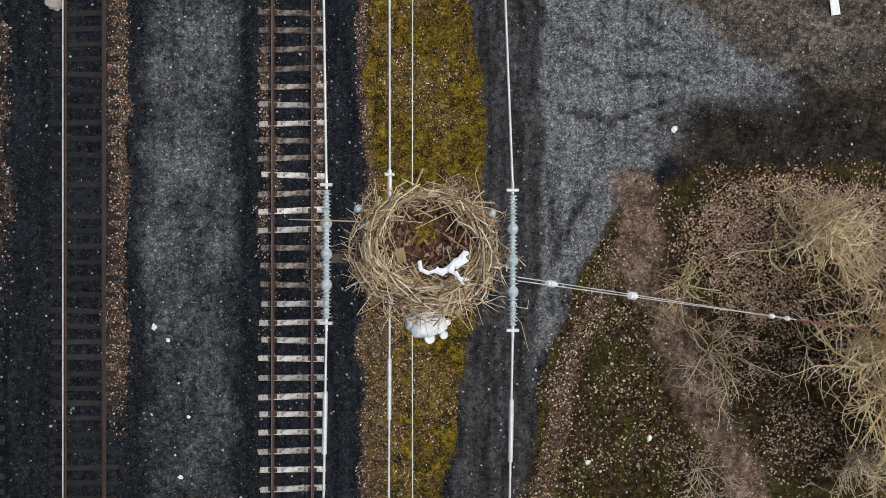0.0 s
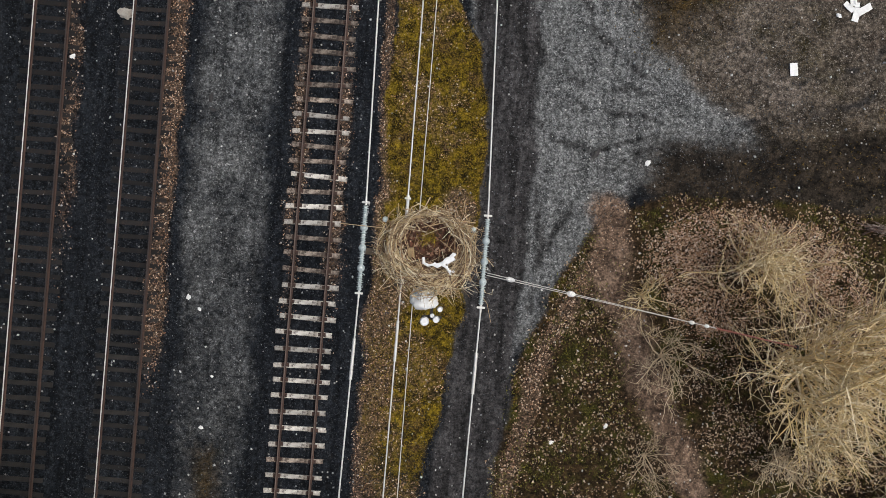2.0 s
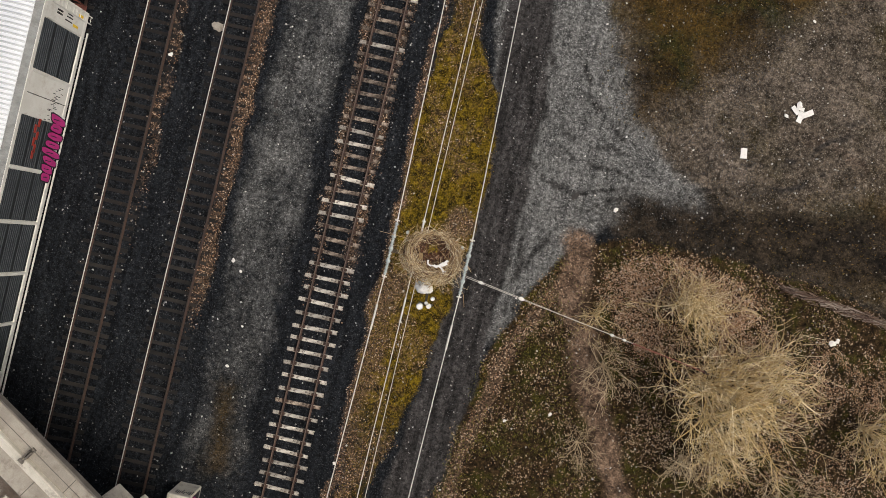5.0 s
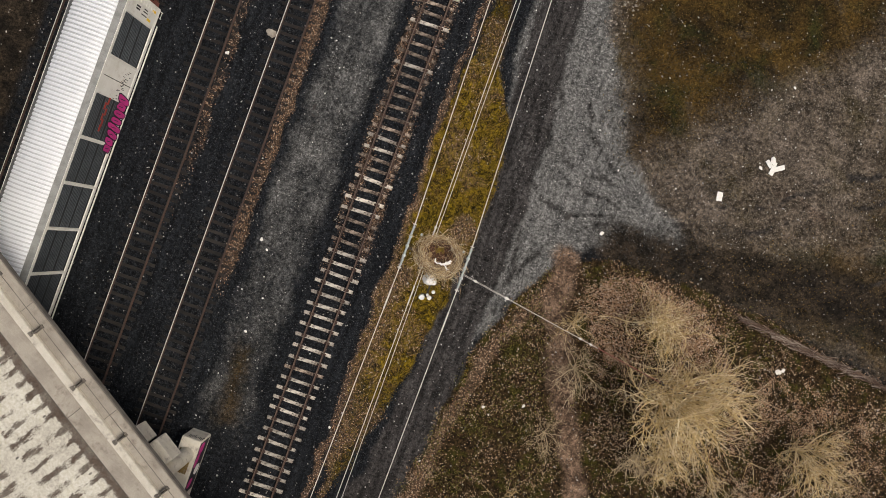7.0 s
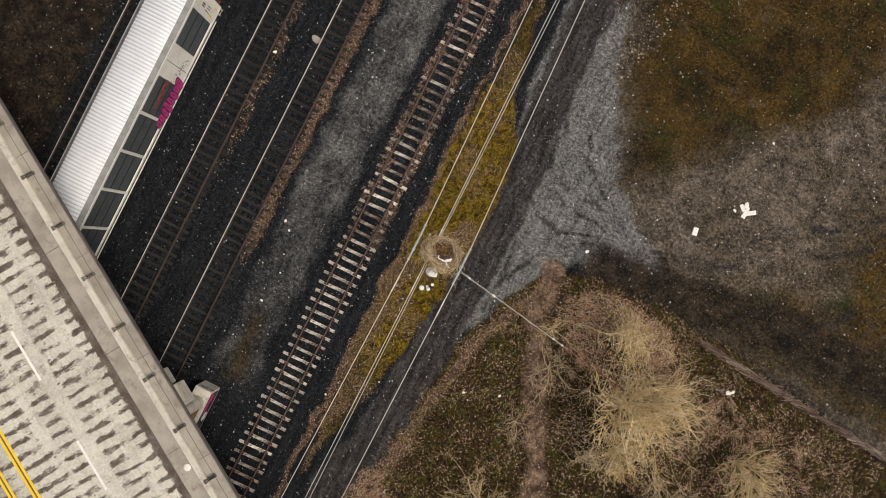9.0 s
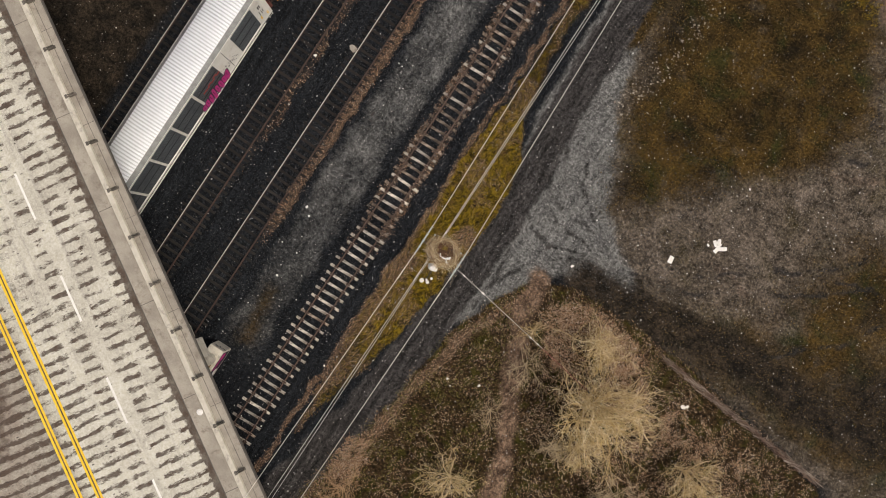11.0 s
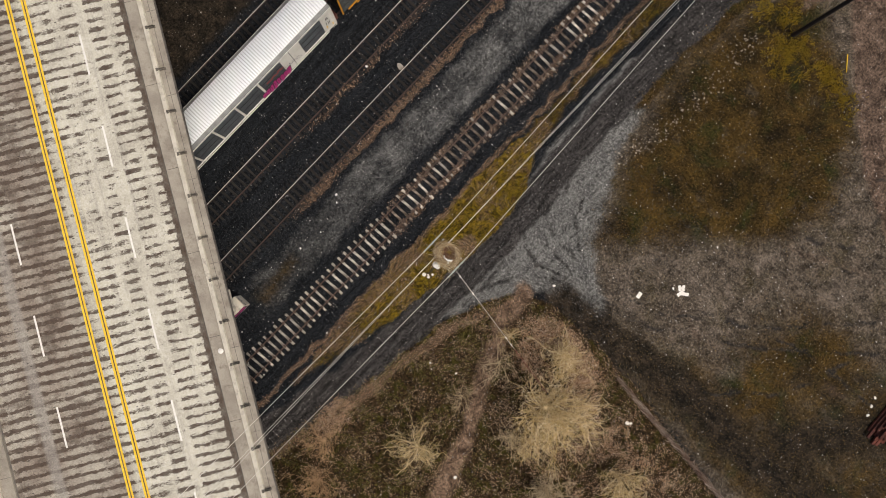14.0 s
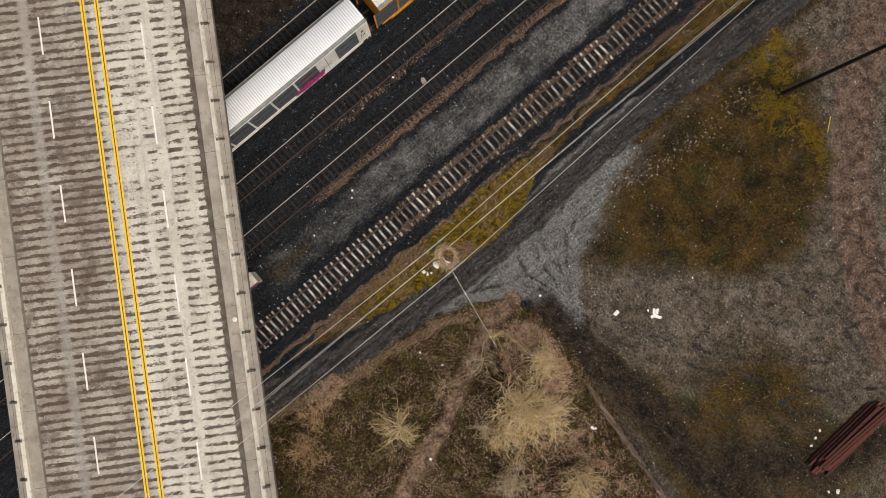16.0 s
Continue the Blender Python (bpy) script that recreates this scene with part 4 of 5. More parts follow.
for y, z in ((-1.1, 1.7), (-0.45, 1.35)):
    part("reflector", box(bmesh.new(), (1.52, y, z), (1.528, y + 0.14, z + 0.5)), LINE_YELLOW, white_car, "yellow reflector")

# ---- utility pole, wires and the nest ----
PX, PY, ARM = -0.2, -0.12, 18.45


def insulator_string(bm, a, b):
    """One turned body along y: a core with many thin sheds."""
    a, b = Vector(a), Vector(b)
    n = int((b - a).length / 0.042)
    rings = []
    for k in range(n):
        shed = 0.06 if k % 2 else 0.05
        for f, r in ((0.0, 0.03), (0.3, 0.036), (0.42, shed), (0.6, shed), (0.72, 0.036)):
            p = a.lerp(b, (k + f) / n)
            rings.append([bm.verts.new((p.x + r * math.cos(w * math.pi / 6), p.y, p.z + r * math.sin(w * math.pi / 6))) for w in range(12)])
    for p, q in zip(rings, rings[1:]):
        for w in range(12):
            bm.faces.new((p[w], p[(w + 1) % 12], q[(w + 1) % 12], q[w]))
    bm.faces.new(rings[0])
    bm.faces.new(rings[-1][::-1])
    return bm


pole = thing("utility_pole", "tall wooden utility pole with crossarms, insulators and a nest on top", "utility pole")
part("post", rod(bmesh.new(), (PX, PY, -0.3), (PX, PY, 18.35), 0.24, 0.16, 16), POLE_WOOD, pole, "weathered wooden post")
for dy in (0.0,):
    part("crossarm", box(bmesh.new(), (-1.45, PY + dy - 0.06, ARM - 0.12), (0.95, PY + dy + 0.06, ARM + 0.02), bev=0.01), POLE_WOOD, pole, "wooden crossarm")
part("platform", box(bmesh.new(), (PX - 0.6, PY - 0.6, ARM + 0.02), (PX + 0.6, PY + 0.6, ARM + 0.07), bev=0.01), POLE_WOOD, pole, "wooden nest platform")
part("crossarm", box(bmesh.new(), (-1.0, PY - 0.3, 11.9), (0.5, PY - 0.18, 12.02), bev=0.01), POLE_WOOD, pole, "lower wooden crossarm")
for x, ya, yb, z in ((-1.4, -0.84, 0.72, 18.9), (0.83, -0.92, 0.65, 18.95)):
    ym = (ya + yb) / 2
    for y0, y1 in ((ya, ya + 0.38), (ya + 0.44, ym - 0.03), (ym + 0.03, yb - 0.44), (yb - 0.38, yb)):
        part("insulator", insulator_string(bmesh.new(), (x, y0, z), (x, y1, z)), POLYMER, pole, "grey-green ribbed insulator", True)
    for y in (ya + 0.41, ym, yb - 0.41):
        bm = bmesh.new()
        bmesh.ops.create_uvsphere(bm, u_segments=12, v_segments=8, radius=0.072, matrix=pose(x, y, z))
        part("knuckle", bm, POLYMER, pole, "rounded grey metal knuckle", True)
    part("bracket", rod(bmesh.new(), (x, ym, z), (x, PY, ARM), 0.03, sides=8), STEEL, pole)
    for y, s in ((ya, -1), (yb, 1)):
        bm = rod(bmesh.new(), (x, y, z), (x, y + 0.14 * s, z), 0.02, sides=8)
        box(bm, (x - 0.075, y + 0.05 * s - 0.02, z - 0.02), (x + 0.075, y + 0.05 * s + 0.02, z + 0.025), bev=0.008)
        part("clamp", bm, WIRE, pole, "pale metal clamp")
for x, y, z in ((0.6, 0.43, 18.72), (-1.05, 0.5, 18.6)):
    bm = rod(bmesh.new(), (x, y, z - 0.3), (x, y, z), 0.035, sides=10)
    bmesh.ops.create_uvsphere(bm, u_segments=12, v_segments=6, radius=0.055, matrix=pose(x, y, z) @ Matrix.Diagonal((1, 1, 0.6, 1)))
    part("pin_insulator", bm, POLYMER, pole, "small grey pin insulator")
    part("strut", rod(bmesh.new(), (x, y - 0.02, z - 0.28), (x, PY + 0.14, ARM - 0.05), 0.025, sides=8), DARK_STEEL, pole)
bm = rod(bmesh.new(), (-0.66, 0.55, 18.62), (-0.66, 0.98, 18.62), 0.03, sides=8)
box(bm, (-0.72, 0.9, 18.6), (-0.6, 0.94, 18.66), bev=0.008)
part("clamp", bm, WIRE, pole, "pale metal clamp")
bag = bmesh.new()
bmesh.ops.create_icosphere(bag, subdivisions=4, radius=0.25, matrix=pose(-0.23, -0.99, 17.75) @ Matrix.Diagonal((1.05, 0.78, 0.75, 1)))
for v in bag.verts:
    v.co += v.normal * (0.07 * noise.noise(v.co * 5) + 0.06 * abs(noise.noise(v.co * 11)) + 0.02 * noise.noise(v.co * 25))
white_bag = tagged(part("plastic_bag", bag, PLASTIC, None, "", True), "crumpled white plastic bag caught under the nest edge", "plastic bag")
part("arm", box(bmesh.new(), (-0.2, -2.35, 7.9), (-0.1, -0.2, 8.0), bev=0.01), DARK_STEEL, pole, "dark steel side arm")
part("brace", rod(bmesh.new(), (-0.15, -1.9, 7.9), (-0.15, -0.3, 6.9), 0.03, sides=8), DARK_STEEL, pole)
for x, y, r, h in ((-0.36, -2.4, 0.16, 0.3), (0.02, -2.3, 0.12, 0.4), (0.12, -1.95, 0.1, 0.45), (-0.12, -2.2, 0.08, 0.2)):
    bm = rod(bmesh.new(), (x, y, 7.75), (x, y, 7.95 + h), r * 0.6, r * 0.5, 10)
    rod(bm, (x, y, 7.95 + h * 0.5), (x, y, 7.97 + h), r, r * 0.8, 12)
    part("arrester", bm, PLASTIC, pole, "white cylindrical arrester")
part("arm", box(bmesh.new(), (-0.45, -2.3, 7.88), (0.2, -2.2, 7.96), bev=0.01), DARK_STEEL, pole)


def cable(name, label, pts, r, owner=None, material=WIRE):
    cu = bpy.data.curves.new(name, "CURVE")
    cu.dimensions, cu.bevel_depth, cu.bevel_resolution = "3D", r, 2
    sp = cu.splines.new("POLY")
    sp.points.add(len(pts) - 1)
    for p, q in zip(sp.points, pts):
        p.co = (*q, 1)
    dg = new(name, cu)
    me = bpy.data.meshes.new_from_object(dg)
    bpy.data.objects.remove(dg)
    bpy.data.curves.remove(cu)
    me.materials.clear()
    me.materials.append(material)
    ob = new(name, me)
    if owner:
        ob.parent = owner
        if label:
            ob["label"] = label
        return ob
    return tagged(ob, label, "power line", "overhead wires")


def span(a, b, sag, n=40):
    a, b = Vector(a), Vector(b)
    return [tuple(a.lerp(b, k / n) - Vector((0, 0, 4 * sag * (k / n) * (1 - k / n)))) for k in range(n + 1)]


for x, y_up, y_dn, z, xa, xb, r in ((-1.4, 0.84, -0.96, 18.9, -2.9, -3.0, 0.016), (-0.66, 0.96, -0.6, 18.62, -1.0, -1.2, 0.014), (0.83, 0.77, -1.04, 18.95, -1.2, 0.1, 0.016)):
    ob = cable("power_line", "pale aluminium overhead wire strung from the pole", span((x, y_up, z), (xa, 62, z + 0.3), 1.1), r)
    ob = cable("power_line", "pale aluminium overhead wire strung from the pole", span((x, y_dn, z), (xb, -62, z + 0.3), 1.1), r)
    for k, (s0, s1) in enumerate(((0.9, 1.5),)):
        pts = span((x, y_dn, z), (xb, -62, z + 0.3), 1.1, 400)
        a, b = int(s0 / 61 * 400), int(s1 / 61 * 400)
        cable("splice", "thick pale splice sleeve", pts[a:b + 2], r * 1.9, ob)
cable("power_line", "thin lower overhead wire below the crossarms", span((-0.66, 62, 12.4), (-0.66, PY - 0.24, 12.1), 0.7), 0.013)
cable("power_line", "thin lower overhead wire below the crossarms", span((-0.66, -62, 12.4), (-0.66, PY - 0.24, 12.1), 0.7), 0.013)

# guy wires down to the anchor in the brush
guy = thing("guy_wire", "two pale guy wires with white strain insulators and red-brown guard", "guy wire")
top, foot = Vector((0.9, -0.36, 18.85)), Vector((17.3, -3.25, 0.3))
sidew = Vector((0.17, 0.98, 0)) * 0.022
for s in (-1, 1):
    cable("strand", "", [tuple(top + sidew * s), tuple(top.lerp(foot, 0.3) + sidew * s * 0.3)], 0.0075, guy)
cable("strand", "", [tuple(top.lerp(foot, 0.28)), tuple(foot)], 0.014, guy)
for f, r in ((0.03, 0.045), (0.12, 0.06), (0.385, 0.055), (0.43, 0.055)):
    p, d = top.lerp(foot, f), (foot - top).normalized()
    bm = rod(bmesh.new(), p - d * 0.11, p + d * 0.11, r * 0.7, r * 0.7, 10)
    rod(bm, p - d * 0.06, p + d * 0.06, r, r, 12)
    part("strain_insulator", bm, PLASTIC, guy, "white strain insulator")
part("guard", rod(bmesh.new(), top.lerp(foot, 0.46), top.lerp(foot, 0.8), 0.03, sides=10), RUST_RED, guy, "red-brown guy rod")
part("rod_end", rod(bmesh.new(), top.lerp(foot, 0.8), top.lerp(foot, 0.82), 0.085, sides=12), DARK_STEEL, guy, "dark end fitting")
part("anchor", rod(bmesh.new(), (17.3, -3.25, -0.2), (17.3, -3.25, 0.45), 0.07, sides=10), DARK_STEEL, guy, "dark anchor rod")


def nest_sticks():
    rnd = random.Random(11)
    t = Tubes()
    c = Vector((PX + 0.03, PY + 0.02, 0))
    cup = Vector((-0.18, 0.15, 0))
    for k in range(760):
        a = rnd.uniform(0, 2 * math.pi)
        if rnd.random() < 0.3:
            a = rnd.gauss(-1.6, 0.9)
        # the rim is wide on the near side and narrow behind the cup
        out = Vector((-0.19 + 0.92 * math.cos(a), -0.06 + 0.76 * math.sin(a), 0))
        inner = cup + Vector((0.49 * math.cos(a), 0.45 * math.sin(a), 0))
        f = max(-0.06, min(1.08, rnd.gauss(0.48, 0.28)))
        p = inner.lerp(out, f)
        p.z = 18.64 + 0.42 * math.exp(-((f - 0.45) / 0.45) ** 2) * (0.4 + 0.6 * rnd.random()) - 0.1 * f
        turn = a + math.pi / 2 + rnd.gauss(0, 0.4 if f < 0.3 else 0.62)
        d = Vector((math.cos(turn), math.sin(turn), rnd.gauss(0, 0.14)))
        ln = rnd.choice((0.2, 0.3, 0.45, 0.65, 0.9)) * rnd.uniform(0.8, 1.2) * (0.75 if f < 0.15 else 1.0)
        bend = Vector((-math.cos(a), -math.sin(a), 0)) * ln * ln * rnd.uniform(0.05, 0.3)
        pts = [p + d * (ln * (s - 0.5)) + bend * (4 * (s - 0.5) ** 2 - 0.2) + Vector((rnd.gauss(0, 0.016), rnd.gauss(0, 0.016), rnd.gauss(0, 0.01))) for s in (0, 0.25, 0.5, 0.75, 1)]
        r = rnd.choice((0.0035, 0.005, 0.0065, 0.0085, 0.011))
        t.tube(pts, r, r * 0.55, 4)
    for k in range(150):
        a = rnd.uniform(0, 2 * math.pi)
        p = c + Vector((0.78 * math.cos(a) - 0.02, 0.62 * math.sin(a), 18.66 + rnd.uniform(-0.1, 0.16)))
        w = a + rnd.gauss(0, 0.75)
        d = Vector((math.cos(w), math.sin(w), rnd.uniform(-0.35, 0.15)))
        side = Vector((-math.sin(w), math.cos(w), 0)) * rnd.gauss(0, 0.05)
        ln = rnd.uniform(0.2, 0.46)
        t.tube([p, p + d * ln * 0.5 + side + Vector((0, 0, 0.02)), p + d * ln], rnd.choice((0.0035, 0.005, 0.0065)), 0.0028, 4)
    # the long single sticks that stand out
    t.tube([Vector((-1.0, 0.33, 18.9)), Vector((-1.45, 0.34, 19.02)), Vector((-1.82, 0.35, 19.05))], 0.009, 0.006, 5)
    t.tube([Vector((0.5, 0.3, 18.95)), Vector((0.45, 0.6, 19.0)), Vector((0.38, 0.9, 19.0)), Vector((0.42, 0.99, 19.0))], 0.008, 0.005, 5)
    t.tube([Vector((0.7, -0.6, 18.9)), Vector((0.95, -0.9, 18.8)), Vector((1.05, -1.25, 18.7))], 0.006, 0.004, 5)
    t.tube([Vector((0.7, -0.3, 18.9)), Vector((0.9, -0.7, 18.85)), Vector((1.02, -0.72, 18.85)), Vector((1.03, -0.62, 18.85))], 0.006, 0.004, 5)
    return t


nest = thing("bird_nest", "large round nest of dry sticks on top of the pole", "bird nest")
nest_sticks().make("sticks", STICKS, nest, "woven dry sticks")
bm = bmesh.new()
bmesh.ops.create_uvsphere(bm, u_segments=48, v_segments=24, radius=1.0, matrix=pose(-0.19, -0.06, 18.62) @ Matrix.Diagonal((0.8, 0.66, 0.22, 1)))
for v in bm.verts:
    q = math.hypot((v.co.x + 0.16) / 0.6, (v.co.y - 0.13) / 0.56)
    if v.co.z > 18.6:
        v.co.z = 18.6 + 0.16 * math.exp(-((q - 1.0) / 0.35) ** 2) + 0.05 * noise.noise(v.co * 9)
part("lining", bm, surface("nest_lining", (0.06, 0.028, 0.016), (0.15, 0.07, 0.038), 7, 0.95, grain=60, strength=0.8, dirt=(0.06, 0.045, 0.02)), nest, "brown leaf and grass lining", True)
t = Tubes()
rnd = random.Random(4)
for k in range(800):
    a, r = rnd.uniform(0, 6.28), 0.52 * math.sqrt(rnd.random())
    t.leaf(Vector((-0.16 + r * math.cos(a), 0.14 + r * math.sin(a), 18.66 + 0.06 * rnd.random() + 0.12 * (r / 0.5) ** 3)), rnd.choice((0.012, 0.018, 0.025, 0.035, 0.06)), rnd, 0.5)
t.make("leaves", island("nest_leaves", [(0.04, 0.016, 0.01), (0.17, 0.065, 0.032), (0.06, 0.026, 0.014), (0.5, 0.33, 0.22), (0.05, 0.04, 0.015), (0.1, 0.042, 0.022), (0.03, 0.016, 0.01), (0.28, 0.14, 0.08)]), nest, "dry brown leaves in the nest cup")
t = Tubes()
for k in range(120):
    a = rnd.uniform(0, 6.28)
    p = Vector((PX - 0.02 + rnd.gauss(0, 0.08), PY + 0.32 + rnd.gauss(0, 0.06), 18.7))
    t.blade(p, p + Vector((math.cos(a) * 0.14, math.sin(a) * 0.14, 0.1)), 0.008, rnd)
t.make("weeds", GRASS, nest, "green weeds in the nest cup")
tagged(part("wood_block", box(bmesh.new(), (-0.06, -0.09, 0), (0.06, 0.09, 0.05), pose(-0.52, -0.07, 18.78, 12, 5, 12), 0.006), BOARD), "small wood block lying in the nest", "wood block")
t = Tubes()
for pts, r in (([(-0.27, -0.14), (-0.25, -0.24), (-0.17, -0.29), (-0.05, -0.25), (0.06, -0.25), (0.15, -0.3)], 0.022), ([(0.08, -0.25), (0.13, -0.15), (0.24, -0.1)], 0.035), ([(0.13, -0.27), (0.19, -0.35), (0.3, -0.36)], 0.024),
               ([(0.22, -0.11), (0.26, -0.04), (0.3, -0.06)], 0.03), ([(0.2, -0.35), (0.22, -0.42)], 0.018), ([(-0.08, -0.24), (-0.02, -0.28), (0.06, -0.23), (0.1, -0.24)], 0.042), ([(0.13, -0.2), (0.2, -0.16), (0.28, -0.12)], 0.04)):
    t.tube([Vector((x + 0.01 * math.sin(9 * x), y, 19.0 + 0.012 * math.sin(5 * k + x * 20))) for k, (x, y) in enumerate(pts)], r * 1.25, r * 0.8, 6)
scrap = t.make("plastic_scrap", PLASTIC)
for v in scrap.data.vertices:
    n = noise.noise_vector(v.co * 14) * 0.022
    v.co = Vector((v.co.x + n.x, v.co.y + n.y, 18.98 + (v.co.z - 18.98) * 0.5))
tagged(scrap, "torn white plastic strip woven into the nest", "plastic scrap")

# ---- bare trees and brush ----
def grow(t, rnd, p, d, length, r, depth, kids, droop, thin=0.0035):
    """One limb with side limbs, drawn as bent tapered tubes."""
    n = 4 if depth > 1 else 3
    pts, q = [p.copy()], p.copy()
    for k in range(n):
        d = (d + Vector((rnd.gauss(0, 0.2), rnd.gauss(0, 0.2), rnd.gauss(0, 0.12) + droop))).normalized()
        q = q + d * (length / n)
        pts.append(q.copy())
    t[min(depth, 1)].tube(pts, r, max(r * 0.45, thin), 5 if depth > 2 else 3)
    if depth == 0:
        return
    for k in range(kids[depth]):
        f = rnd.uniform(0.2, 1.0)
        i = min(int(f * n), n - 1)
        s = pts[i].lerp(pts[i + 1], f * n - i)
        side = Vector((rnd.gauss(0, 1), rnd.gauss(0, 1), rnd.gauss(0.25, 0.5))).normalized()
        nd = (d * 0.8 + side * rnd.uniform(0.6, 1.5)).normalized()
        grow(t, rnd, s, nd, length * rnd.uniform(0.4, 0.75), max(r * 0.55, thin), depth - 1, kids, droop, thin)


def bare_tree(label, x, y, tall, wide, seed, material, stems, kids, group="bare trees", name="bare_tree", category="tree", thick=0.06, thin=0.009):
    """A many-stemmed leafless tree: a short bole, spreading limbs and fine twigs."""
    rnd = random.Random(seed)
    z = floor_z(x, y) - 0.05
    tree = thing(name, label, category, pose(x, y, z), group)
    bole, crown = Tubes(), Tubes()
    bole.tube([Vector((0, 0, -0.2)), Vector((0.02, 0.01, tall * 0.12)), Vector((0, 0, tall * 0.22))], thick * 2.0, thick * 1.3, 8)
    bole.make("trunk", material, tree, "short pale bole")
    for k in range(stems):
        limb = Tubes()
        a = 2 * math.pi * (k + rnd.uniform(-0.4, 0.4)) / stems
        lean = rnd.uniform(0.2, 1.0)
        reach = wide * lean
        rise = tall * math.sqrt(max(0.15, 1 - 0.75 * lean * lean)) * rnd.uniform(0.8, 1.05)
        d = Vector((math.cos(a) * reach, math.sin(a) * reach, rise))
        s = Vector((0.05 * math.cos(a), 0.05 * math.sin(a), tall * rnd.uniform(0.05, 0.2)))
        grow((crown, limb), rnd, s, d.normalized(), d.length * 0.66, thick * rnd.uniform(0.5, 0.9), 3, kids, 0.02, thin)
        limb.make("limb", material, tree)
    crown.make("crown", material, tree, "fine bare twigs")["kind"] = "stuff"
    return tree


bare_tree("large leafless tree with pale golden twigs", 15.7, -3.6, 6.6, 4.3, 1, BARE_GOLD, 20, (0, 3, 4, 6), thick=0.095, thin=0.0088)
bare_tree("leafless tree with pale cream twigs beside the larger tree", 13.6, 0.5, 4.6, 3.0, 2, BARE_GOLD, 15, (0, 3, 3, 5), thick=0.065, thin=0.009)
bare_tree("small leafless tree with golden twigs", 16.8, -6.8, 4.2, 2.6, 3, BARE_GOLD, 12, (0, 3, 3, 5), thick=0.06, thin=0.008)
bare_tree("small leafless tree by the dirt path", 10.0, -3.9, 3.0, 2.6, 4, BARE_GREY, 10, (0, 2, 3, 4), thick=0.045, thin=0.0065)
bare_tree("small leafless sapling at the path", 8.9, -1.35, 2.6, 1.3, 5, BARE_GOLD, 13, (0, 2, 2, 3), thick=0.03, thin=0.0045)
bare_tree("leafless sapling with pale grey twigs", 9.6, -8.3, 2.2, 1.9, 6, BARE_GREY, 10, (0, 2, 3, 3), thick=0.028, thin=0.0045)
bare_tree("leafless tree with tan twigs in the brush", 9.8, -14.3, 3.8, 2.9, 7, BARE_GOLD, 13, (0, 3, 3, 5), thick=0.055, thin=0.0078)
bare_tree("leafless tree with golden twigs in the brush", 24.6, -4.0, 4.6, 3.6, 8, BARE_GOLD, 14, (0, 3, 3, 5), thick=0.06, thin=0.0085)
bare_tree("leafless tree with tan twigs in the brush", 20.8, -9.2, 4.2, 3.2, 9, BARE_GREY, 13, (0, 2, 3, 5), thick=0.06, thin=0.009)
bare_tree("leafless shrub beside the bridge", 3.4, -19.6, 3.0, 2.4, 10, BARE_PINK, 12, (0, 2, 3, 5), thick=0.035, thin=0.007)
bare_tree("leafless shrub beside the bridge", 5.5, -22.5, 3.2, 2.6, 11, BARE_PINK, 12, (0, 3, 3, 5), thick=0.035)
bare_tree("leafless tree with tan twigs in the brush", 15.3, -7.8, 2.8, 2.0, 12, BARE_GREY, 10, (0, 2, 3, 4), thick=0.04, thin=0.008)


def brush_clump(label, x, y, rx, ry, tall, seed, leaves, stems, leaf_mat=LEAVES, group="brush"):
    """Low thicket: thin arching canes with clinging dry leaves."""
    rnd = random.Random(seed)
    clump = thing("shrub", label, "shrub", pose(x, y, floor_z(x, y)), group)
    t, lf = Tubes(), Tubes()
    for k in range(stems):
        a, r = rnd.uniform(0, 6.283), math.sqrt(rnd.random())
        p = Vector((rx * r * math.cos(a), ry * r * math.sin(a), -0.05))
        top = tall * (1 - 0.6 * r * r) * rnd.uniform(0.6, 1.1)
        w = rnd.uniform(0, 6.283)
        d = Vector((math.cos(w), math.sin(w), 0)) * rnd.uniform(0.2, 0.8)
        q = p + d * 0.5 + Vector((0, 0, top))
        e = q + d * 0.6 - Vector((0, 0, 0.25 * top * rnd.random()))
        if rnd.random() < 0.6:
            t.tube([p, p.lerp(q, 0.55) - d * 0.12, q, e], 0.009, 0.005, 3)
        for i in range(leaves):
            f = rnd.uniform(0.35, 1.0)
            c = p.lerp(q, f) + Vector((rnd.gauss(0, 0.16), rnd.gauss(0, 0.16), rnd.gauss(0, 0.08)))
            lf.leaf(c, rnd.uniform(0.025, 0.06), rnd, 0.4)
    t.make("tangle", BARE_PINK, clump, "thin tan canes")["kind"] = "stuff"
    lf.make("foliage", leaf_mat, clump, "clinging dry leaves")["kind"] = "stuff"


for k, (x, y, rx, ry, h, n) in enumerate(((12.6, 1.4, 2.6, 1.3, 1.3, 300), (10.4, 0.4, 1.6, 1.4, 1.0, 200), (15.6, 0.9, 2.2, 1.4, 1.4, 340), (17.4, -1.2, 1.8, 1.8, 1.3, 260), (11.8, -1.6, 1.8, 1.3, 1.0, 150),
                                          (13.5, -3.0, 2.2, 2.0, 1.2, 110), (20.2, -3.4, 2.4, 2.2, 1.2, 400), (23.6, -1.6, 2.6, 1.7, 1.1, 380), (27.5, -3.0, 3.0, 2.6, 1.2, 420), (19.0, -6.8, 2.4, 2.2, 1.0, 300),
                                          (24.5, -7.5, 3.0, 2.6, 1.1, 320), (2.6, -17.6, 1.2, 2.0, 1.0, 220))):
    brush_clump("low pinkish thicket with clinging dry leaves", x, y, rx, ry, h, 40 + k, 15, int(n * (0.8 if x < 19 else 0.3)))


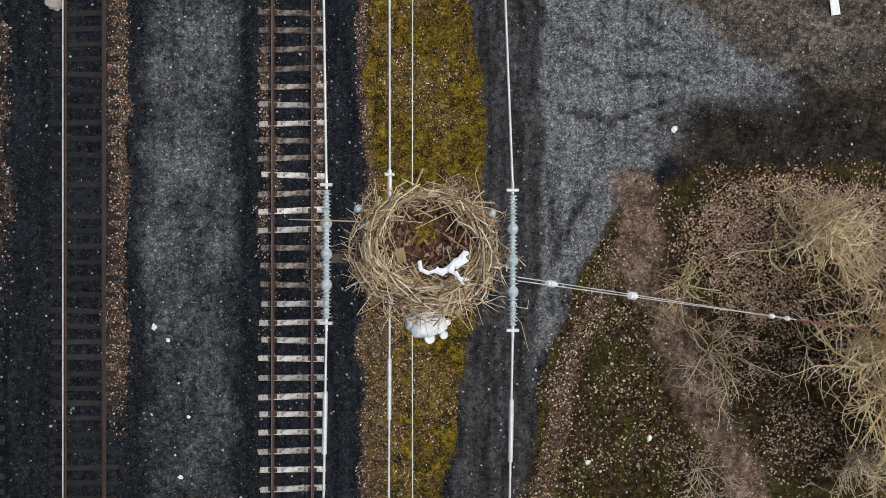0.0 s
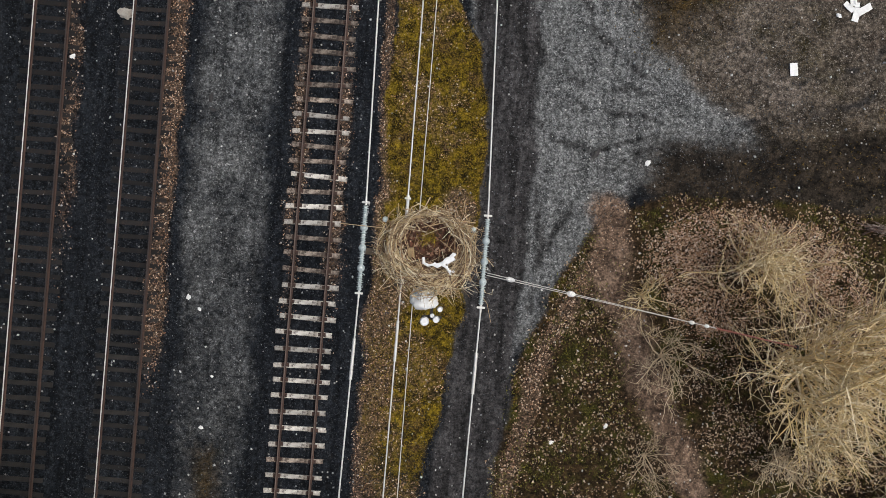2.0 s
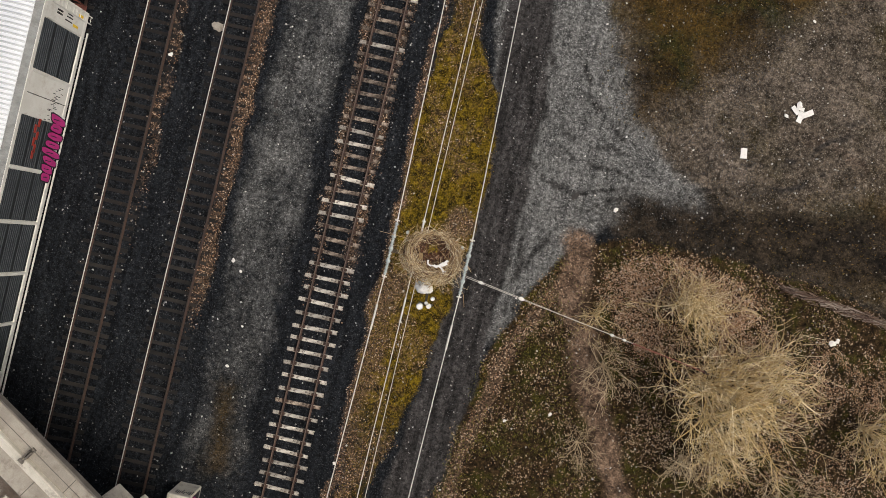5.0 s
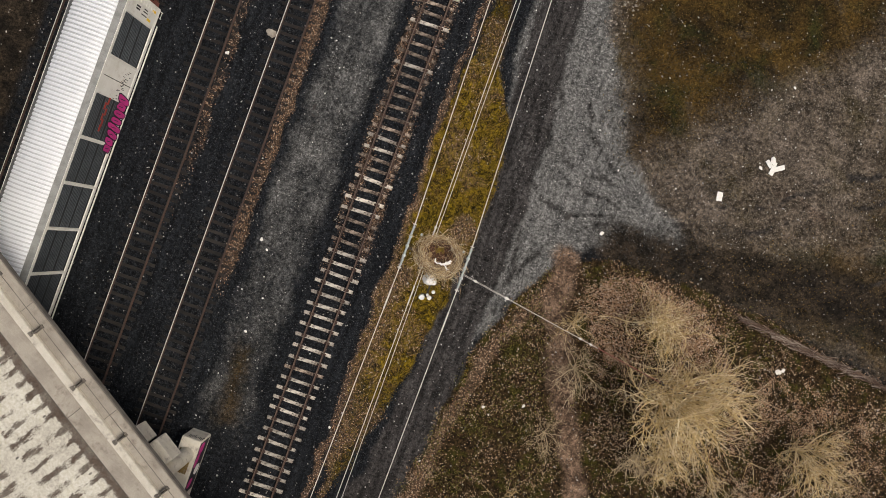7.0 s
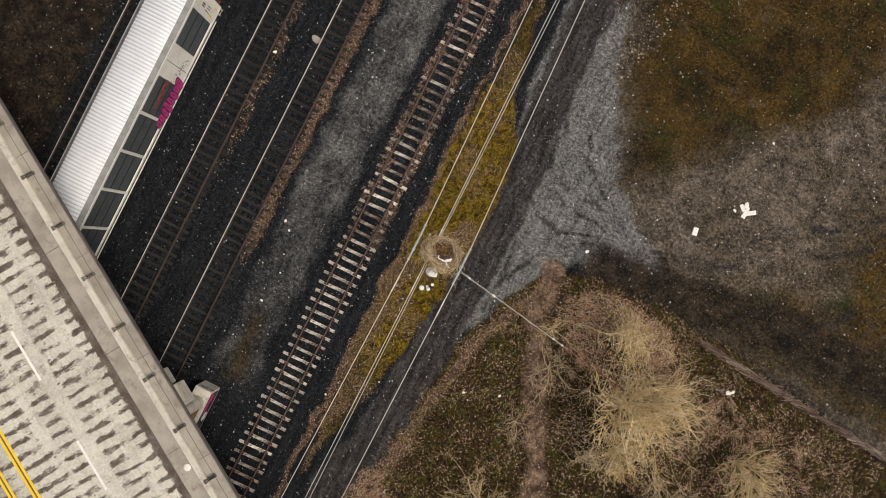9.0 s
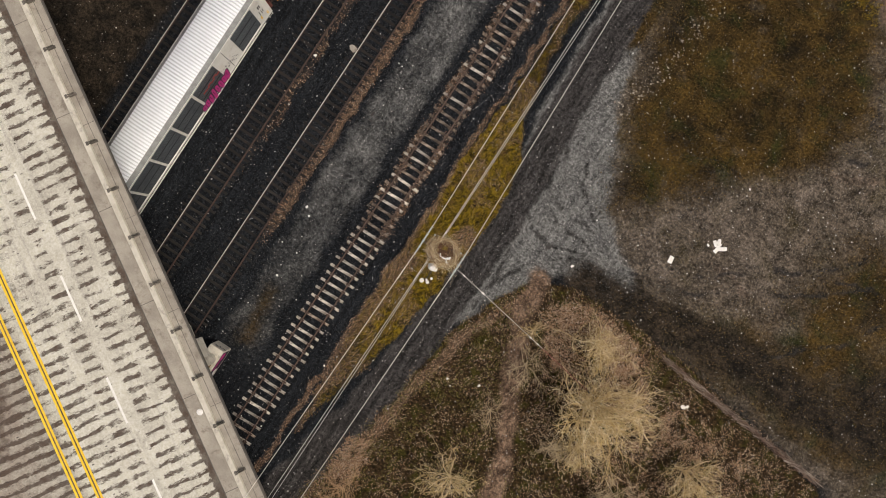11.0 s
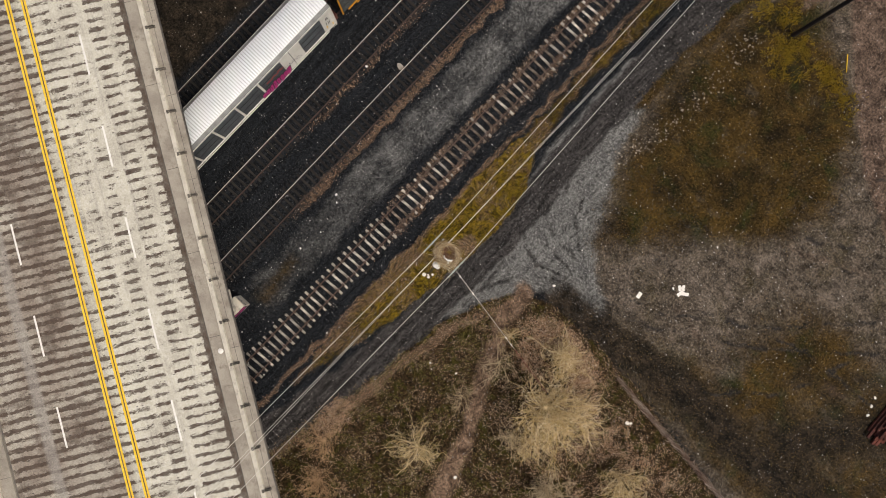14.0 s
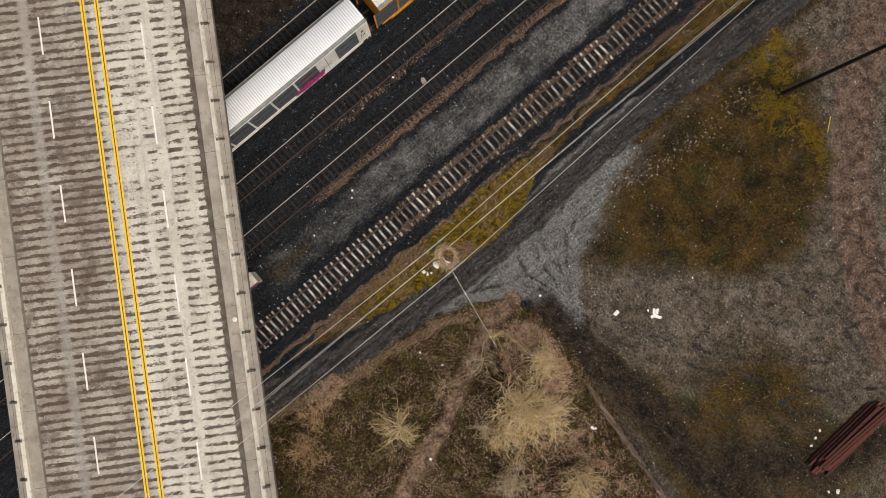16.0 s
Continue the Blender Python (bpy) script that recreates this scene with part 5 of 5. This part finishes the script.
# ---- ground cover in small pieces ----
def solid(name, verts, tris, material, label, category):
    me = bpy.data.meshes.new(name)
    me.vertices.add(len(verts))
    me.vertices.foreach_set("co", verts.astype(np.float32).ravel())
    me.loops.add(tris.size)
    me.loops.foreach_set("vertex_index", tris.astype(np.int32).ravel())
    me.polygons.add(len(tris))
    me.polygons.foreach_set("loop_start", np.arange(0, tris.size, 3, dtype=np.int32))
    me.update(calc_edges=True)
    me.materials.append(material)
    return tagged(new(name, me), label, category, kind="stuff")


def sow(count, box_, weight, seed):
    """Random places inside box_, kept by the weight of the zones there."""
    g = np.random.default_rng(seed)
    x, y = g.uniform(box_[0], box_[1], count), g.uniform(box_[2], box_[3], count)
    keep = g.random(count) < np.clip(weight(zones(x, y), x, y), 0, 1)
    x, y = x[keep], y[keep]
    return np.stack([x, y, height(x, y)], -1), g


def lay_leaves(name, pts, g, lo, hi, material, label, lift=0.03, tilt=0.35):
    n = len(pts)
    a, s = g.uniform(0, 6.283, n), g.uniform(lo, hi, n)
    u = np.stack([np.cos(a), np.sin(a), g.normal(0, tilt, n)], -1) * s[:, None]
    w = np.stack([-np.sin(a), np.cos(a), g.normal(0, tilt, n)], -1) * (s * g.uniform(0.45, 0.8, n))[:, None]
    c = pts + np.array([0, 0, 1.0]) * (lift * g.random(n) + 0.012)[:, None]
    bend = np.array([0, 0, 1.0]) * (s * 0.25)[:, None]
    v = np.stack([c - u, c + w + bend, c + u, c - w + bend], 1).reshape(-1, 3)
    b = np.arange(n)[:, None] * 4
    tri = np.concatenate([b + [0, 1, 2], b + [0, 2, 3]], 0)
    solid(name, v, tri, material, label, "leaves")


def lay_blades(name, pts, g, lo, hi, material, label, lean=0.9, width=0.012):
    n = len(pts)
    a, s = g.uniform(0, 6.283, n), g.uniform(lo, hi, n)
    tip = pts + np.stack([np.cos(a) * lean * g.random(n), np.sin(a) * lean * g.random(n), g.uniform(0.4, 1.0, n)], -1) * s[:, None]
    b2 = g.uniform(0, 6.283, n)
    w = np.stack([np.cos(b2), np.sin(b2), 0 * b2], -1) * (width * g.uniform(0.6, 1.6, n))[:, None]
    v = np.stack([pts - w, pts + w, tip], 1).reshape(-1, 3)
    solid(name, v, np.arange(3 * n).reshape(-1, 3), material, label, "grass")


def lay_stones(name, pts, g, lo, hi, material, label, power=2.0):
    n = len(pts)
    s = lo + (hi - lo) * g.random(n) ** power
    a = g.uniform(0, 6.283, n)
    base = np.array([(1, 0, 0), (0, 1, 0), (-1, 0.2, 0.1), (0.1, -1, 0), (0.1, 0.1, 1), (0, 0, -0.6)])
    sc = np.stack([g.uniform(0.7, 1.3, n), g.uniform(0.6, 1.1, n), g.uniform(0.4, 0.85, n)], -1) * s[:, None]
    l = base[None] * sc[:, None]
    c, si = np.cos(a)[:, None], np.sin(a)[:, None]
    v = np.stack([l[..., 0] * c - l[..., 1] * si, l[..., 0] * si + l[..., 1] * c, l[..., 2]], -1) + pts[:, None] + np.array([0, 0, 0.3]) * s[:, None, None]
    tri = np.array([(0, 1, 4), (1, 2, 4), (2, 3, 4), (3, 0, 4), (1, 0, 5), (2, 1, 5), (3, 2, 5), (0, 3, 5)])
    solid(name, v.reshape(-1, 3), (np.arange(n)[:, None, None] * 6 + tri[None]).reshape(-1, 3), material, label, "stones")


def open_ground(z):
    return 1 - np.maximum(z["wood"], z["moss"])


pts, g = sow(60000, (-16, 16, -14, 18), lambda z, x, y: 0.8 * open_ground(z) * (1 - 0.6 * z["gravel"]) * (np.abs(x + 5.72) > 0), 101)
lay_stones("ballast_stones", pts, g, 0.015, 0.045, BALLAST, "loose dark ballast stones")
pts, g = sow(45000, (-12.5, 16, -12, 18), lambda z, x, y: 0.9 * z["gravel"] * (1 - z["ruts"]), 102)
lay_stones("gravel_stones", pts, g, 0.01, 0.04, island("grey_gravel", [(0.05, 0.054, 0.056), (0.12, 0.13, 0.135), (0.2, 0.21, 0.21), (0.09, 0.095, 0.1)]), "loose grey gravel")
pts, g = sow(32000, (-32, 44, -30, 52), lambda z, x, y: 0.55 * (1 - 0.6 * z["moss"]) * (1 - 0.5 * (x < -11)) * (0.25 + cloud(x, y, 91, 2.2, 3) ** 2 * 2), 103)
lay_stones("pale_stones", pts, g, 0.016, 0.075, STONES, "scattered pale stones and bits of litter", 4.0)
pts, g = sow(170000, (-1, 34, -26, 6), lambda z, x, y: z["wood"] * (1 - 0.92 * z["path"]) * (0.08 + 1.3 * np.clip(cloud(x, y, 95, 1.3, 4) - 0.38, 0, 1) * (1 + 0.8 * (x > 11))), 104)
lay_leaves("leaf_litter", pts, g, 0.022, 0.07, LEAVES_DARK, "fallen brown leaves in the brush")
pts, g = sow(150000, (-18, 9, -24, 26), lambda z, x, y: 0.9 * z["leaf"], 105)
lay_leaves("fallen_leaves", pts, g, 0.018, 0.05, LEAVES, "drifts of dry pinkish-brown leaves")
pts, g = sow(150000, (-3.4, 1.8, -20, 38), lambda z, x, y: z["moss"] * np.clip(3.2 * (cloud(x, y, 96, 0.7, 3) - 0.3), 0.08, 1) * (1 - 0.7 * z["leaf"]), 106)
lay_blades("moss_grass", pts, g, 0.04, 0.12, GRASS, "yellow-green mossy grass strip", width=0.016)
pts, g = sow(70000, (0, 22, -24, 4), lambda z, x, y: z["wood"] * (1 - z["path"]) * np.clip(cloud(x, y, 97, 1.1, 3) - 0.44, 0, 1) * (7 - 4 * (x > 9)), 107)
lay_blades("brush_grass", pts, g, 0.08, 0.2, island("olive_tufts", [(0.05, 0.05, 0.008), (0.13, 0.125, 0.014), (0.22, 0.19, 0.02), (0.09, 0.1, 0.012)]), "green and yellow tufts in the brush", width=0.026)
pts, g = sow(160000, (2, 44, 3, 44), lambda z, x, y: 1.2 * z["field"] * cloud(x, y, 98, 1.6, 4) ** 1.5, 108)
lay_blades("field_grass", pts, g, 0.05, 0.2, island("dead_grass", [(0.03, 0.02, 0.006), (0.12, 0.072, 0.014), (0.22, 0.14, 0.025), (0.06, 0.055, 0.01), (0.3, 0.2, 0.06)]), "dead brown and olive grass", width=0.03)
WEEDS = [[(4.8, 38.2), (5.4, 35.2)], [(5.6, 37.4), (7.7, 36.2), (8.8, 33.6)], [(9.4, 34.8), (10.6, 33.2)], [(10.3, 35.4), (12.5, 35.2)], [(13.4, 35.0), (15.6, 34.8), (16.7, 34.4)]]


def weed_share(x, y):
    d = np.minimum.reduce([strip_dist(x, y, line) for line in WEEDS])
    return edge(d - 0.75 + 2.2 * (cloud(x, y, 99, 1.1, 4) - 0.5), 0.9) * np.clip(3.5 * (cloud(x, y, 89, 0.9, 3) - 0.32), 0.05, 1)


pts, g = sow(110000, (2.5, 19, 31, 41), lambda z, x, y: 0.8 * weed_share(x, y), 109)
lay_blades("weed_patch", pts, g, 0.1, 0.35, island("yellow_weeds", [(0.26, 0.18, 0.012), (0.46, 0.31, 0.015), (0.2, 0.16, 0.012), (0.56, 0.38, 0.03)]), "bright yellow-green weed patch", width=0.03)

pts, g = sow(9000, (3, 11, 14, 36), lambda z, x, y: 0.5 * edge(strip_dist(x, y, [(5.2, 17), (6.6, 22.5), (6.8, 24.4), (6.7, 27.5), (6.45, 31), (6.45, 33)]) - 0.7, 0.7) * (0.2 + cloud(x, y, 93, 1.0, 3)), 110)
lay_stones("rubble", pts, g, 0.03, 0.12, island("pale_rubble", [(0.1, 0.085, 0.07), (0.3, 0.26, 0.21), (0.5, 0.45, 0.38), (0.2, 0.16, 0.13)]), "pale rubble strewn along the rough grass", 2.5)

# ---- loose things about the yard ----
def crumpled(name, label, category, x, y, size, seed, flat=0.3, material=PLASTIC, group="litter"):
    bm = bmesh.new()
    bmesh.ops.create_icosphere(bm, subdivisions=3, radius=1)
    off = Vector((seed * 3.1, seed * 1.7, 0))
    for v in bm.verts:
        r = 1 + 0.55 * noise.noise(v.co * 1.6 + off) + 0.25 * noise.noise(v.co * 4 + off)
        v.co = Vector((v.co.x * size[0] * r, v.co.y * size[1] * r, v.co.z * flat * min(size) * r))
    ob = part(name, bm, material)
    lo = min(v.co.z for v in ob.data.vertices)
    ob.matrix_world = pose(x, y, floor_z(x, y) - lo - 0.02, 0, 0, seed * 37)
    return tagged(ob, label, category, group)


def white_board(x, y, w, l, turn, tip, seed, label="broken white board lying on the dirt lot"):
    """A flat broken panel with ragged corners, tipped on the dirt."""
    rnd = random.Random(seed)
    bm = box(bmesh.new(), (-w / 2, -l / 2, 0), (w / 2, l / 2, 0.025), bev=0.004)
    bmesh.ops.subdivide_edges(bm, edges=bm.edges, cuts=2, use_grid_fill=True)
    for v in bm.verts:
        v.co += Vector((rnd.uniform(-0.02, 0.02), rnd.uniform(-0.02, 0.02), 0.03 * noise.noise(v.co * 4 + Vector((seed, 0, 0)))))
    ob = part("white_board", bm, PLASTIC)
    ob.matrix_world = pose(x, y, floor_z(x, y) + 0.03 + 0.5 * w * abs(math.sin(radians(tip))), 0, tip, turn)
    tagged(ob, label, "board", "litter")


white_board(14.93, 9.2, 0.34, 0.55, 8, 4, 1, "single white board lying on the gravel lot")
for k, (x, y, w, l, turn, tip) in enumerate(((17.15, 12.15, 0.25, 0.5, 50, 8), (17.5, 11.85, 0.3, 0.6, -10, 5), (17.85, 12.1, 0.28, 0.65, -55, 10), (17.4, 12.3, 0.22, 0.4, 80, 12))):
    white_board(x, y, w, l, turn, tip, 3 + k, "broken white board dumped in a heap")
crumpled("rubbish_scrap", "crumpled pale rubbish beside broken boards", "litter", 17.3, 12.45, (0.2, 0.15), 3, 0.5)
crumpled("rubbish_scrap", "crumpled pale rubbish beside broken boards", "litter", 16.75, 11.75, (0.12, 0.09), 4, 0.5)
for k, (x, y, s) in enumerate(((22.05, 0.15, 0.2), (22.3, 0.35, 0.13), (14.2, -14.0, 0.16), (42.3, 14.6, 0.22), (41.8, 13.9, 0.14), (5.5, -8.1, 0.1), (7.85, -7.2, 0.11), (-11.0, -2.96, 0.12), (-10.47, -3.47, 0.09), (-10.0, -8.7, 0.1),
                                (-16.95, 7.25, 0.12), (8.8, 4.55, 0.13), (-3.06, -12.55, 0.09), (17.07, 17.17, 0.09), (-9.7, -6.4, 0.07), (-12.9, 1.2, 0.08))):
    crumpled("litter_scrap", "small pale scrap of litter on the ground", "litter", x, y, (s, s * 0.75), 20 + k, 0.45)
crumpled("rubbish_scrap", "grey crumpled sheet lying beside the rail", "litter", -14.75, 9.3, (0.22, 0.3), 31, 0.4, CONCRETE)
for k, (x, y, s) in enumerate(((6.45, 4.75, 0.26), (-10.7, 5.9, 0.2), (3.35, 1.2, 0.12), (-10.6, 5.4, 0.16), (-2.2, -3.0, 0.12))):
    crumpled("dark_stone", "dark stone lying on the gravel", "stone", x, y, (s, s * 0.45), 50 + k, 0.4, DARK_STEEL, "stones")

# tarred pole at the far side of the lot
tar = thing("utility_pole", "black tarred wooden pole standing in yellow weeds", "utility pole", pose(8.9, 35.7, 0))
part("post", rod(bmesh.new(), (0, 0, -0.3), (0, 0, 19), 0.2, 0.14, 16), TAR_POLE, tar, "black tarred post")
part("base_band", rod(bmesh.new(), (0, 0, -0.1), (0, 0, 0.6), 0.235, 0.21, 16), TAR_POLE, tar)

# thin yellow pipe lying at the edge of the dirt road
tagged(part("pipe", rod(bmesh.new(), (14.62, 36.5, floor_z(14.62, 36.5) + 0.06), (13.62, 37.75, floor_z(13.62, 37.75) + 0.06), 0.045, sides=10), LINE_YELLOW), "thin yellow plastic pipe lying beside the dirt road", "pipe", "litter")

# stack of red-brown timbers
stack = thing("timber_stack", "stack of long red-brown timbers and old sleepers", "timber stack", pose(38.9, 18.8, floor_z(38.9, 18.8) + 0.02, 0, 0, 3))
rnd = random.Random(77)
for layer in range(4):
    for k in range(7 - layer):
        x = (k - (6 - layer) / 2) * 0.36 + rnd.uniform(-0.06, 0.06)
        ln, off = rnd.uniform(7.2, 9.2), rnd.uniform(-0.6, 0.6)
        part("timber", box(bmesh.new(), (-0.13, -ln / 2, 0), (0.13, ln / 2, 0.24), pose(x, off, 0.25 * layer, 0, 0, rnd.uniform(-1.5, 1.5)), 0.015), RED_TIMBER, stack)
for k in range(3):
    crumpled("litter_scrap", "small pale scrap of litter on the ground", "litter", 37.2 - 0.3 * k, 15.5 + 0.8 * k, (0.14, 0.1), 70 + k, 0.45)

# long low heap of dead branches and old timber along the wood's edge
heap = Tubes()
rnd = random.Random(31)
for k in range(750):
    f = rnd.random()
    p = Vector((18.8 + 15 * f, 2.45 - 1.5 * f + rnd.gauss(0, 0.1), 0.08 + rnd.random() * 0.22))
    w = rnd.gauss(-0.08, 0.25)
    d = Vector((math.cos(w), math.sin(w), rnd.gauss(0, 0.08))) * rnd.uniform(0.3, 1.5)
    heap.tube([p - d * 0.5, p + Vector((0, 0, 0.04)), p + d * 0.5], rnd.choice((0.008, 0.014, 0.025, 0.04)), 0.006, 4)
tagged(heap.make("brush_heap", island("dead_branches", [(0.035, 0.02, 0.014), (0.09, 0.052, 0.038), (0.24, 0.16, 0.11), (0.05, 0.026, 0.019), (0.5, 0.42, 0.35), (0.06, 0.03, 0.022)])), "long low heap of dead branches along the wood", "brush heap", kind="stuff")
